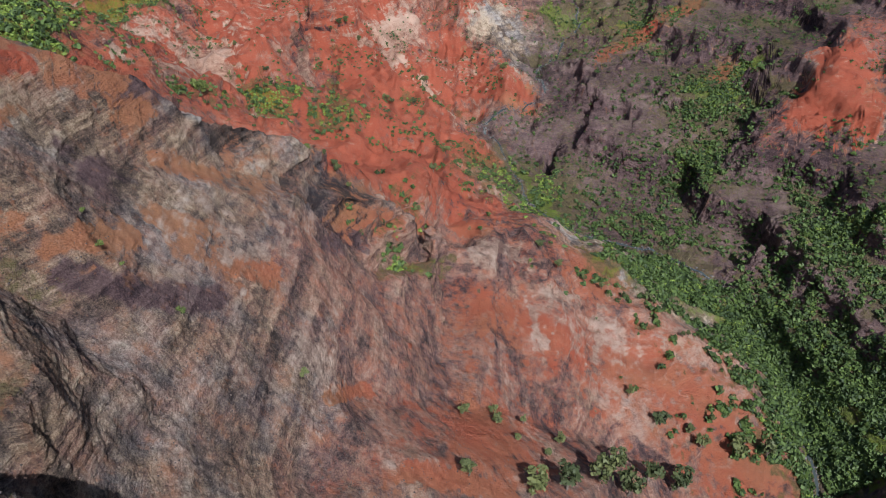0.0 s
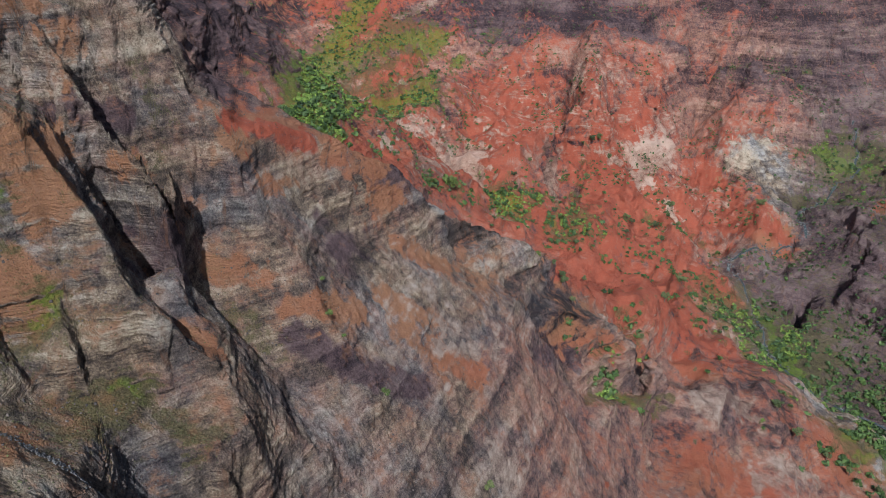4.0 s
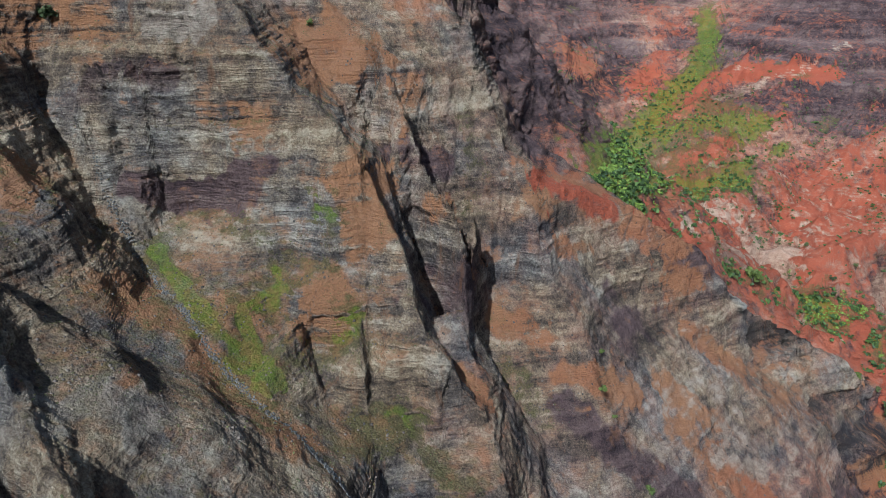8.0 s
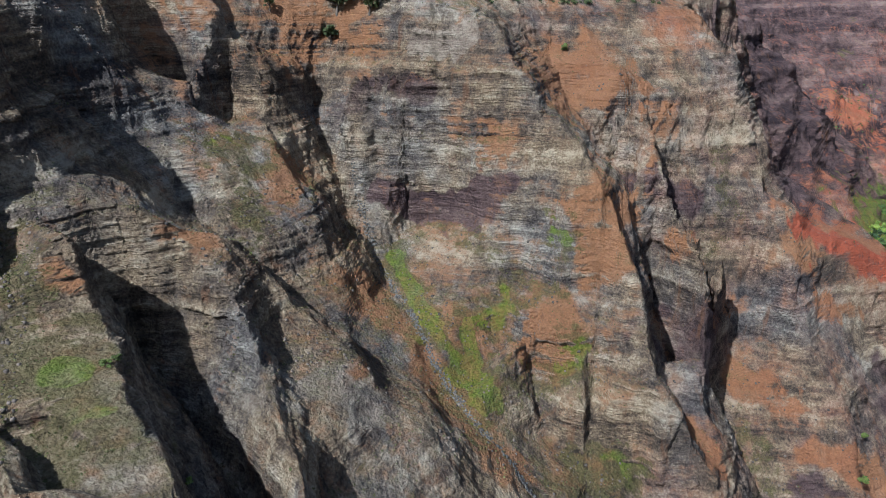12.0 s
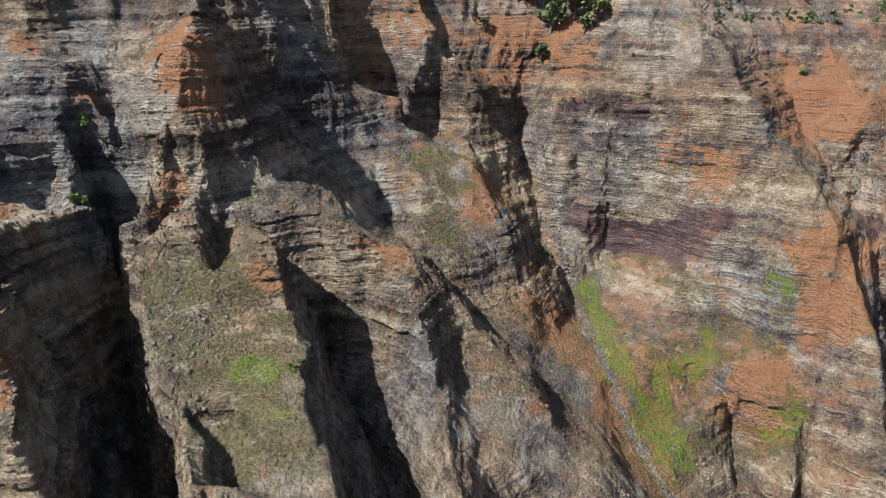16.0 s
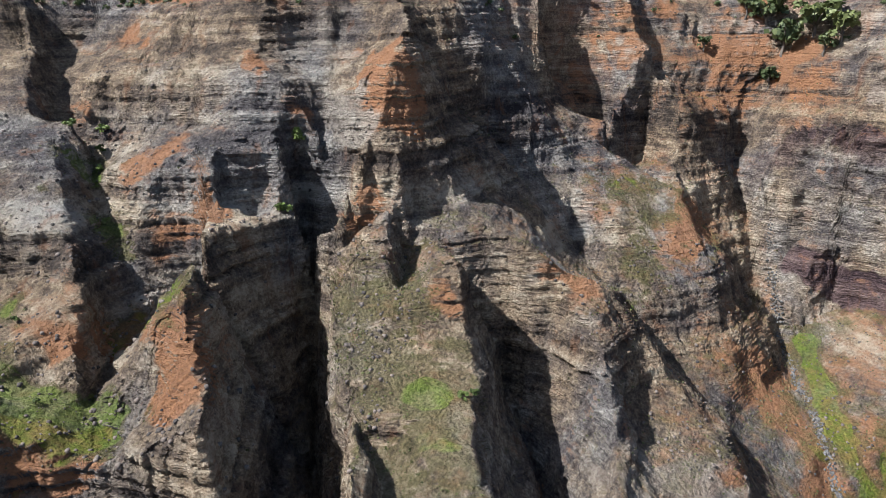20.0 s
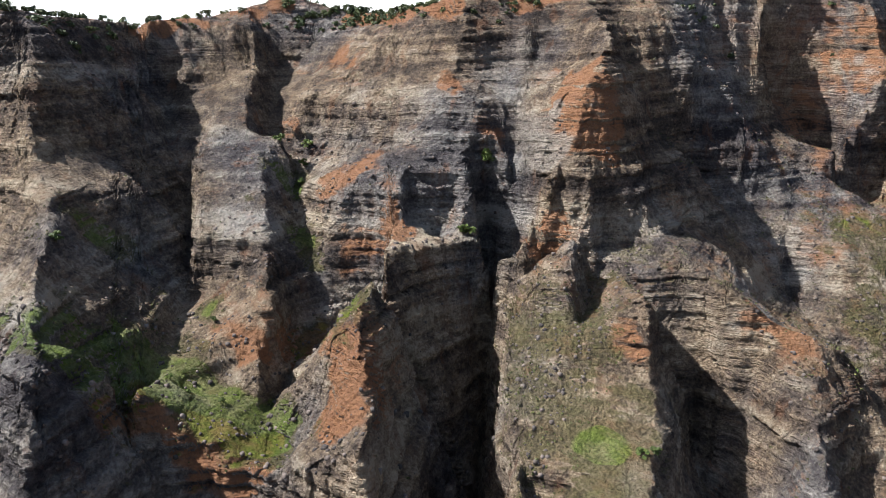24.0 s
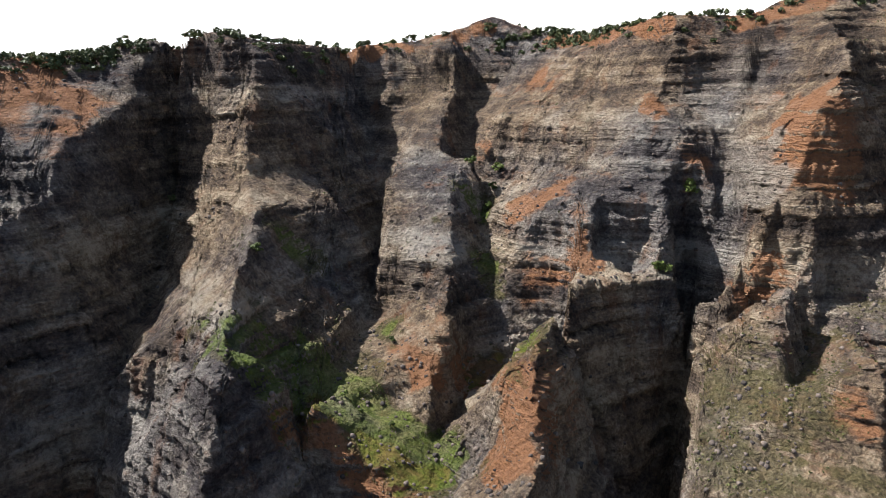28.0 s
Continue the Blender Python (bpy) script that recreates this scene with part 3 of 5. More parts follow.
def base_height(x, y):
    """The height between the nearest crests and the nearest draws, the ground's fields, and the nearest landform."""
    shape = x.shape
    x, y = x.ravel().astype(np.float32), y.ravel().astype(np.float32)
    out, form = np.empty(len(x)), np.empty(len(x), int)
    cover = np.empty((len(x), len(FIELDS)))
    sets = [np.array(LAND[k], np.float32) for k in ("crest", "draw")]
    props = np.array([p for _, p in FORMS.values()], np.float32)
    for s in range(0, len(x), 4000):
        px, py = x[s:s + 4000, None], y[s:s + 4000, None]
        got = []
        for pts in sets:
            d2 = (px - pts[None, :, 0]) ** 2 + (py - pts[None, :, 1]) ** 2 + np.float32(0.5)
            near = d2.argmin(1)
            w = 1 / (d2 * d2)
            tot = w.sum(1)
            got.append((w @ pts[:, 2] / tot, np.sqrt(d2[np.arange(len(d2)), near]), pts[near, 3].astype(int), (w @ props[pts[:, 3].astype(int)]) / tot[:, None]))
        (zc, dc, fc, pc), (zd, dd, fd, pd) = got
        k = (dd / (dc + dd)) ** 1.25
        soft = zd + (zc - zd) * k
        for n in range(len(soft)):
            at = SKIN.ray_cast((float(px[n, 0]), float(py[n, 0]), 3000.0), (0, 0, -1))[0]
            soft[n] = soft[n] if at is None else at.z
        out[s:s + 4000] = soft
        form[s:s + 4000] = np.where(k > 0.5, fc, fd)
        cover[s:s + 4000] = pd + (pc - pd) * k[:, None]
    return out.reshape(shape), form.reshape(shape), cover.reshape(*shape, len(FIELDS))


SKIN = skin()


# fan of columns round the flight: fine over what is seen, coarse behind
def fan(fine, coarse):
    seen = np.linspace(-52, 180, fine)
    rest = np.linspace(180, 308, coarse + 1)[1:]
    return np.radians(np.concatenate([seen, rest]))


coarse_az = fan(470, 40)
coarse_r = np.concatenate([np.linspace(0.05, 100, 17)[:-1], np.linspace(100, 420, 150)[:-1], np.geomspace(420, 4600, 170)])
ca, cr = np.meshgrid(coarse_az, coarse_r, indexing="ij")
coarse_z, coarse_form, coarse_cover = base_height(VIEW[0] - np.sin(ca) * cr, VIEW[1] + np.cos(ca) * cr)


def fan_place(x, y):
    dx, dy = x - VIEW[0], y - VIEW[1]
    az = np.degrees(np.arctan2(-dx, dy))
    az = np.radians(np.where(az < -52, az + 360, az))
    r = np.hypot(dx, dy)
    i = np.interp(az, coarse_az, np.arange(len(coarse_az)))
    j = np.interp(r, coarse_r, np.arange(len(coarse_r)))
    i0, j0 = np.minimum(i.astype(int), len(coarse_az) - 2), np.minimum(j.astype(int), len(coarse_r) - 2)
    return i0, j0, i - i0, j - j0


def base_lookup(x, y, z=None):
    i0, j0, u, v = fan_place(x, y)
    z = coarse_z if z is None else z
    return (z[i0, j0] * (1 - u) + z[i0 + 1, j0] * u) * (1 - v) + (z[i0, j0 + 1] * (1 - u) + z[i0 + 1, j0 + 1] * u) * v


def beds(z, x, y, far):
    """Lava beds: treads and risers at several spacings, dipping a little."""
    h = z + 0.02 * x - 0.015 * y + 3.0 * flat_noise(x / 90, y / 90, 5)
    out = z.copy()
    for thick, share, seed in ((23.0, 0.6, 31), (6.7, 0.5, 32)):
        s = h / thick
        f = s - np.floor(s)
        amount = share * (0.55 + 0.45 * flat_noise(x / (thick * 4), y / (thick * 4), seed))
        step = np.clip((f - 0.30) / 0.40, 0, 1)
        out = out + (step - f) * thick * amount * 0.5
    s = h / 46.0 + 0.4 * flat_noise(x / 300, y / 300, 34)
    f = s - np.floor(s)
    return out + far * (np.clip((f - 0.38) / 0.24, 0, 1) - f) * 40


def gullies(x, y):
    """Above nought on the ribs of the far hills, below it in the gullies between them."""
    return 1 - 2 * np.abs(flat_noise(x / 120, y / 120, 41)) + 0.45 * (1 - 2 * np.abs(flat_noise(x / 47, y / 47, 42))) + 0.3 * (1 - 2 * np.abs(flat_noise(x / 19, y / 19, 45)))


def land(x, y):
    """Height of the land, with runnels, beds and rubble."""
    r = np.hypot(x - VIEW[0], y - VIEW[1])
    k = np.clip(r / 260, 0.6, 3.0)
    wx, wy = 0, 0
    free = 1 - 0.9 * np.clip(base_lookup(x, y, coarse_cover[..., 5]) * 1.6 - 0.5, 0, 1)
    for size, amount, seed in ((34, 1.3, 1), (13, 1.0, 2), (5, 0.6, 3)):
        wx = wx + amount * k * flat_noise(x / (size * k), y / (size * k), seed)
        wy = wy + amount * k * flat_noise(x / (size * k) + 7.3, y / (size * k) + 3.1, seed + 10)
    z = base_lookup(x + wx * free, y + wy * free)
    z = z + free * 1.1 * k * flat_noise(x / (21 * k), y / (21 * k), 21) + free * 0.45 * k * flat_noise(x / (8 * k), y / (8 * k), 22)
    cut = 1 - 2 * np.abs(flat_noise(x / 24 + wx / 20, y / 24 + wy / 20, 43)) + 0.55 * (1 - 2 * np.abs(flat_noise(x / 10, y / 10, 44)))
    z = z + free * 1.1 * cut * np.clip(1.6 - r / 600, 0, 1)
    far = np.clip((r - 420) / 400, 0, 1)
    rill = gullies(x, y)
    dark = np.clip(base_lookup(x, y, coarse_cover[..., 1]), 0, 1)
    z = z + far * (23.0 - 11 * dark) * rill
    return z + (beds(z, x, y, far * dark) - z) * free * np.clip(1 - far + dark, 0.25, 1)


FINE, ROWS = 1700, 640
az = fan(FINE, 60)
r_try = np.concatenate([np.linspace(0.05, 100, 30)[:-1], np.linspace(100, 450, 620)[:-1], np.geomspace(450, 4500, 420)])
ga, gr = np.meshgrid(az, r_try, indexing="ij")
gz = land(VIEW[0] - np.sin(ga) * gr, VIEW[1] + np.cos(ga) * gr)
# rows spread evenly over the slopes that face the flight, few behind the crests and far below
rise = np.arctan2(gz - 590, gr)
step = 0.35 * np.sqrt(np.diff(gr, axis=1) ** 2 + (1.3 * np.diff(gz, axis=1)) ** 2) / np.maximum(gr[:, 1:], 60) + np.abs(np.diff(rise, axis=1))
behind = np.maximum.accumulate(rise, axis=1)[:, 1:] - rise[:, 1:]
under = np.radians(np.interp(np.degrees(az), [-52, 0, 30, 60, 100, 180], [-62, -62, -54, -46, -40, -38]))[:, None]
step = np.minimum(step, 0.1) * np.clip(1 - behind / radians(4), 0.06, 1) * np.where(rise[:, 1:] < under, 0.1, 1)
step = np.where(gr[:, 1:] < 110, 0.0006 * np.diff(gr, axis=1), step)
for _ in range(2):
    step[1:-1] = (step[:-2] + 2 * step[1:-1] + step[2:]) / 4
way = np.concatenate([np.zeros((len(az), 1)), np.cumsum(step, axis=1)], axis=1)
verts = np.empty((len(az), ROWS, 3))
for c in range(len(az)):
    want = np.linspace(0, way[c, -1], ROWS)
    rr = np.interp(want, way[c], r_try)
    verts[c, :, 0], verts[c, :, 1] = VIEW[0] - math.sin(az[c]) * rr, VIEW[1] + math.cos(az[c]) * rr
    verts[c, :, 2] = np.interp(want, way[c], gz[c])
pts = verts.reshape(-1, 3)
# lava beds: each stands out from the face by its own amount, or is cut back, and pinches out along the cliff
rad = np.hypot(pts[:, 0] - VIEW[0], pts[:, 1] - VIEW[1])
kk = np.clip(rad / 260, 0.4, 4)
sx = base_lookup(pts[:, 0] + 3, pts[:, 1]) - base_lookup(pts[:, 0] - 3, pts[:, 1])
sy = base_lookup(pts[:, 0], pts[:, 1] + 3) - base_lookup(pts[:, 0], pts[:, 1] - 3)
fall_line = np.hypot(sx, sy) + 1e-6
steep_here = np.clip(fall_line / 6 - 0.25, 0, 1)
loose = np.clip(base_lookup(pts[:, 0], pts[:, 1], coarse_cover[..., 2]) + 0.8 * base_lookup(pts[:, 0], pts[:, 1], coarse_cover[..., 5]), 0, 1)
level = pts[:, 2] + 0.02 * pts[:, 0] - 0.015 * pts[:, 1] + 3.0 * flat_noise(pts[:, 0] / 90, pts[:, 1] / 90, 5) + 0.5 * flat_noise(pts[:, 0] / 14, pts[:, 1] / 14, 6)
out, tone = np.zeros(len(pts)), np.zeros(len(pts))
for thick, amount, seed in ((8.3, 0.95, 51), (3.1, 0.85, 151), (1.3, 0.5, 351)):
    s = level / (thick * np.where(rad > 450, 4, 1)) + 0.2 * flat_noise(pts[:, 0] / 37, pts[:, 1] / 37, seed)
    n = np.floor(s).astype(np.int64)
    own = hashed(n, n * 0 + seed, n * 0 + 3) - 0.5 + 0.55 * flat_noise(pts[:, 0] / (thick * 7), pts[:, 1] / (thick * 7), seed + n)
    gap = np.clip(1 - (s - n) / 0.16, 0, 1)
    out += amount * np.where(rad > 450, 5.5, 1) * (own - 0.5 * gap)
    # each bed's own tone, with ledge shading put in: jutting paler, cut-back darker
    tone += own * (0.5 if thick > 5 else 0.32) * np.where(rad > 450, 1.9, 1)
out *= steep_here * (1 - 0.6 * loose) * np.clip((rad - 95) / 30, 0, 1)
pts[:, 0] -= out * sx / fall_line
pts[:, 1] -= out * sy / fall_line
# rubble that also stands out from steep faces
for size, amount in ((9.0, 0.9), (4.0, 0.55), (1.9, 0.36)):
    for axis in range(3):
        q = pts / (size * kk)[:, None]
        pts[:, axis] += amount * kk * value_noise(q[:, 0] + 17 * axis, q[:, 1], q[:, 2] * 1.8) * (0.5 if axis == 2 else 1) * (0.35 + 0.65 * steep_here)


# ---- what covers the ground: patches of soil, grass and pale rock (field, place, radius, amount) ----
PATCHES = []


def patch(field, place, radius, amount=0.8):
    PATCHES.append((FIELDS.index(field), place, radius, amount * 0.75))


def stroke(field, radius, amount, *way):
    """A run of patches along a way over the land."""
    spots = []
    for p, q in zip(way, way[1:] or way):
        p, q = np.array(p, float), np.array(q, float)
        n = max(1, int(np.linalg.norm(q - p) / radius / 0.9))
        spots += [p + (q - p) * i / n for i in range(n + 1)]
    STROKES.append((FIELDS.index(field), np.array(spots), radius, amount))


STROKES = []
stroke("grass", 7, 1.4, (-129, -101, 532), (-140, -97, 524), (-148, -88, 517), (-151, -75, 510))
stroke("soil", 4, 1.0, (-133, -88, 519), (-139, -78, 512), (-141, -68, 508))
patch("soil", (-253, -37, 574), 11, 0.9)
patch("soil", (-249, -42, 566), 11, 0.5)
patch("soil", (-280, -139, 583), 9, 0.6)
patch("soil", (-256, -82, 577), 6, 0.6)
patch("soil", (-232, -93, 549), 9, 0.6)
patch("soil", (-223, -87, 533), 7, 0.8)
patch("soil", (-175, -99, 515), 10, 0.7)
patch("soil", (-167, -62, 522), 9, 0.7)
patch("soil", (-188, -86, 517), 5, 0.5)
patch("soil", (-233, -40, 536), 9, 0.5)
patch("soil", (-134, -213, 576), 16, 0.6)
patch("soil", (-146, -80, 507), 8, 0.8)
patch("soil", (-242, -150, 566), 6, 0.5)
patch("grass", (-147, -103, 522), 12, 1)
patch("grass", (-147, -91, 516), 13, 1.1)
patch("grass", (-150, -80, 511), 9, 1)
patch("grass", (-227, -123, 548), 7, 0.9)
patch("grass", (-209, -106, 536), 6, 0.6)
patch("grass", (-181, -75, 522), 6, 0.6)
patch("grass", (-158, -135, 544), 8, 0.5)
patch("grass", (-211, -38, 516), 15, 0.15)
patch("grass", (-208, -22, 516), 13, 0.15)
patch("grass", (-176, -108, 520), 5, 0.6)
patch("grass", (-171, -137, 543), 8, 0.4)
patch("pale", (-282, -156, 593), 17, 0.3)
patch("pale", (-284, -118, 590), 17, 0.3)
patch("pale", (-273, -66, 591), 15, 0.3)
patch("pale", (-188, -117, 534), 11, 0.35)
patch("pale", (-184, -104, 525), 9, 0.3)
patch("pale", (-175, -175, 584), 11, 0.3)
patch("grass", (-188, -14, 503), 8, 0.7)
patch("grass", (-209, -33, 517), 16, 0.12)
patch("grass", (-319, 50, 519), 13, 0.4)
patch("grass", (-223, -127, 550), 8, 0.9)
patch("grass", (-179, -15, 499), 9, 0.5)
patch("grass", (-179, -67, 529), 7, 0.6)
patch("soil", (-311, 59, 517), 11, 0.8)
patch("soil", (-231, 23, 519), 10, 0.5)
patch("soil", (-276, 82, 472), 12, 0.8)
patch("soil", (-380, 27, 594), 20, 0.8)
patch("soil", (-384, 86, 580), 26, 0.7)
patch("soil", (-369, 49, 589), 15, 0.5)
patch("soil", (-159, -52, 519), 8, 0.7)
patch("soil", (-176, -97, 516), 11, 0.7)
patch("soil", (-215, -90, 532), 8, 0.6)
patch("soil", (-234, -40, 540), 10, 0.5)
patch("pale", (-366, 45, 580), 17, 0.5)
patch("pale", (-246, -46, 558), 12, 0.5)
patch("pale", (-373, 3, 580), 23, 0.3)
patch("pale", (-267, -83, 588), 23, 0.3)
patch("pale", (-228, 0, 513), 15, 0.3)
patch("soil", (-312, 142, 533), 10, 0.5)
patch("soil", (-299, 154, 524), 10, 0.7)
patch("soil", (-310, 61, 517), 9, 0.7)
patch("soil", (-284, 87, 472), 11, 0.7)
patch("soil", (-242, 98, 455), 11, 0.7)
patch("soil", (-225, 103, 447), 11, 0.7)
patch("soil", (-260, 120, 456), 14, 0.6)
patch("soil", (-243, 146, 458), 16, 0.7)
patch("soil", (-257, 187, 504), 19, 0.7)
patch("soil", (-263, 227, 479), 11, 0.8)
patch("soil", (-339, 223, 547), 19, 0.9)
patch("soil", (-322, 234, 548), 9, 0.7)
patch("soil", (-289, 232, 529), 14, 0.5)
patch("soil", (-356, 112, 570), 16, 0.6)
patch("soil", (-372, 20, 570), 16, 0.6)
patch("soil", (-379, 91, 574), 17, 0.6)
patch("soil", (-361, 309, 574), 22, 0.5)
patch("soil", (-262, 269, 441), 9, 0.6)
patch("soil", (-264, 316, 475), 19, 0.9)
patch("grass", (-304, 106, 479), 10, 0.8)
patch("grass", (-271, 109, 462), 7, 0.7)
patch("grass", (-227, 115, 448), 9, 0.9)
patch("grass", (-242, 110, 451), 7, 0.8)
patch("grass", (-264, 140, 460), 12, 0.5)
patch("grass", (-262, 166, 491), 10, 0.6)
patch("grass", (-330, 45, 522), 12, 0.5)
patch("grass", (-268, 41, 502), 6, 0.8)
patch("grass", (-191, -10, 503), 11, 0.6)
patch("grass", (-192, -24, 507), 11, 0.4)
patch("grass", (-167, -1, 499), 10, 0.4)
patch("pale", (-360, 60, 570), 16, 0.4)
patch("pale", (-335, 111, 548), 21, 0.3)
patch("pale", (-205, 57, 481), 14, 0.5)
patch("pale", (-191, 84, 458), 11, 0.5)
patch("pale", (-238, 16, 522), 13, 0.3)
patch("pale", (-372, 214, 575), 23, 0.3)
patch("pale", (-318, 147, 555), 16, 0.3)
patch("soil", (-239, 155, 459), 15, 0.6)
patch("soil", (-346, 218, 553), 23, 0.9)
patch("soil", (-323, 235, 548), 13, 0.8)
patch("soil", (-317, 260, 525), 13, 0.6)
patch("soil", (-267, 197, 503), 13, 0.7)
patch("soil", (-263, 228, 480), 9, 0.8)
patch("soil", (-256, 348, 461), 22, 0.9)
patch("soil", (-221, 395, 404), 20, 0.8)
patch("soil", (-189, 295, 375), 14, 0.6)
patch("soil", (-256, 255, 443), 8, 0.6)
patch("soil", (-199, 107, 439), 11, 0.7)
patch("soil", (-93, 731, 184), 75, 1)
patch("soil", (-1191, 1546, 339), 97, 0.9)
patch("soil", (-927, 1628, 285), 93, 0.9)
patch("soil", (-672, 1248, 210), 60, 0.9)
patch("soil", (-473, 1458, 147), 104, 1)
patch("soil", (-224, 1366, 143), 119, 1)
patch("soil", (-82, 1238, 75), 88, 1)
patch("soil", (-169, 456, 327), 36, 0.4)
patch("grass", (-242, 113, 450), 12, 0.9)
patch("grass", (-226, 117, 448), 12, 0.9)
patch("grass", (-235, 159, 453), 10, 0.7)
patch("grass", (-264, 144, 464), 6, 0.7)
patch("grass", (-263, 132, 457), 12, 0.5)
patch("grass", (-280, 264, 471), 10, 0.5)
patch("grass", (-199, 144, 417), 14, 0.4)
patch("grass", (-472, 707, 374), 43, 1.1)
patch("grass", (-823, 1369, 229), 107, 1)
patch("grass", (-801, 1538, 250), 87, 1)
patch("grass", (-579, 1241, 224), 69, 0.9)
patch("grass", (-299, 918, 169), 43, 1.1)
patch("grass", (-203, 918, 140), 42, 0.9)
patch("grass", (-333, 783, 231), 30, 0.9)
patch("grass", (-738, 1601, 240), 59, 1.1)
patch("grass", (-56, 633, 191), 37, 0.7)
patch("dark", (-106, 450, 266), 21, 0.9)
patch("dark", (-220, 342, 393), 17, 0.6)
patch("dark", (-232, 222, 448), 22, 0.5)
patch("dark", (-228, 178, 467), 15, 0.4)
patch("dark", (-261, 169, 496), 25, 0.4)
patch("pale", (-520, 1054, 206), 50, 0.9)
patch("pale", (-422, 1033, 167), 58, 0.8)
patch("pale", (-136, 1518, 88), 52, 0.6)
patch("pale", (-170, 361, 349), 39, 0.4)
patch("pale", (-140, 390, 324), 33, 0.4)
patch("pale", (-125, 471, 293), 28, 0.4)
patch("pale", (-189, 370, 364), 24, 0.4)
patch("soil", (30, 498, 158), 33, 0.5)
patch("soil", (76, 511, 134), 34, 0.6)
patch("soil", (113, 507, 116), 35, 0.6)
patch("soil", (187, 512, 85), 49, 0.6)
patch("soil", (252, 474, 62), 50, 0.7)
patch("soil", (153, 631, 99), 41, 0.9)
patch("soil", (23, 334, 178), 44, 0.8)
patch("soil", (288, 421, 37), 50, 0.8)
patch("soil", (-454, 975, 193), 76, 0.5)
patch("soil", (-397, 698, 318), 49, 0.5)
patch("soil", (477, 1237, 122), 35, 0.9)
patch("soil", (564, 993, 169), 60, 0.9)
patch("soil", (364, 1447, 109), 78, 0.6)
patch("soil", (-228, 1273, 154), 68, 0.6)
patch("soil", (-403, 1213, 171), 78, 0.9)
patch("soil", (-64, 648, 211), 38, 0.9)
patch("pale", (25, 584, 162), 24, 0.7)
patch("pale", (148, 537, 98), 37, 0.4)
patch("pale", (-92, 311, 274), 23, 0.7)
patch("pale", (-131, 267, 316), 21, 0.5)
patch("pale", (-109, 267, 288), 14, 0.6)
patch("pale", (-407, 1030, 170), 59, 0.6)
patch("pale", (-167, 1384, 107), 49, 0.7)
patch("pale", (96, 540, 133), 42, 0.4)
patch("grass", (-64, 518, 204), 32, 0.9)
patch("grass", (269, 711, 31), 71, 0.8)
patch("grass", (374, 636, 17), 78, 0.9)
patch("grass", (31, 941, 49), 63, 1)
patch("grass", (120, 897, 29), 62, 1.2)
patch("grass", (240, 1686, 52), 89, 0.9)
patch("grass", (345, 1593, 84), 99, 0.8)
patch("grass", (426, 1114, 109), 74, 0.8)
patch("grass", (476, 736, 97), 50, 0.8)
patch("grass", (414, 518, 22), 87, 1)
patch("grass", (414, 461, 19), 84, 1)
patch("grass", (-201, 974, 134), 36, 0.9)
patch("grass", (-289, 922, 169), 39, 1.1)
patch("grass", (-450, 683, 366), 63, 1)
patch("grass", (-633, 1197, 209), 70, 1)
patch("grass", (-171, 1006, 119), 28, 0.6)
patch("grass", (359, 935, 77), 37, 0.6)

stroke("pale", 18, 0.9, (-410, 725, 314), (-557, 1058, 200), (-525, 1027, 203))
stroke("pale", 22, 0.8, (-368, 783, 258), (-431, 998, 173), (-368, 968, 179))
stroke("pale", 14, 0.8, (-447, 1279, 147), (-394, 1048, 173), (-379, 974, 175))
stroke("pale", 12, 0.8, (-289, 1133, 162), (-262, 1045, 149), (-239, 993, 144))
stroke("pale", 21, 0.7, (-170, 1415, 107), (-141, 1249, 111))
stroke("pale", 6, 0.9, (-292, 846, 180), (-219, 897, 147), (-129, 952, 109), (-43, 998, 72))
stroke("pale", 10, 0.6, (-100, 1263, 83), (-61, 1149, 67), (-28, 1105, 61))
stroke("pale", 11, 0.6, (-254, 1307, 175), (-209, 1279, 131))
stroke("grass", 24, 1.2, (-437, 623, 387), (-436, 665, 363), (-500, 829, 310), (-643, 1167, 202), (-584, 1178, 214), (-569, 1222, 223))
stroke("grass", 9, 1.1, (-350, 726, 271), (-343, 764, 247), (-333, 804, 222))
stroke("grass", 15, 1.3, (-352, 926, 174), (-317, 903, 172), (-292, 933, 169), (-267, 971, 162))
stroke("grass", 11, 1, (-226, 928, 145), (-199, 963, 134))
stroke("grass", 10, 0.7, (-257, 1259, 160), (-248, 1246, 120), (-237, 1129, 123), (-209, 995, 133))
stroke("grass", 12, 0.8, (-116, 1144, 89), (-87, 1076, 78), (-65, 1042, 75))
stroke("soil", 6, -1.2, (-237, 330, 423), (-233, 341, 407), (-224, 344, 397), (-206, 351, 379))
stroke("red", 6, -1, (-237, 330, 423), (-233, 341, 407), (-224, 344, 397), (-206, 351, 379))
stroke("soil", 10, 0.7, (-240, 376, 438), (-230, 398, 427), (-384, 751, 284))
stroke("soil", 7, 0.8, (-223, 396, 408), (-214, 412, 398))
stroke("soil", 6, 0.7, (-205, 395, 373), (-192, 403, 361), (-177, 423, 350))
stroke("soil", 18, 1, (-158, 787, 175), (-98, 715, 193), (-62, 765, 150), (-24, 756, 131))
stroke("red", 18, 1, (-158, 787, 175), (-98, 715, 193), (-62, 765, 150), (-24, 756, 131))
stroke("soil", 23, 1, (-516, 1339, 170), (-462, 1230, 153), (-354, 1009, 181), (-326, 940, 183))
stroke("soil", 29, 1, (-213, 1314, 141), (-153, 1158, 104), (-126, 1090, 93), (-186, 1111, 112))
stroke("soil", 23, 1, (-285, 1243, 164), (-261, 1299, 188))
stroke("soil", 17, 1, (-35, 922, 79), (-19, 811, 106))
stroke("soil", 8, 1, (-13, 650, 151), (25, 629, 158), (55, 689, 123))
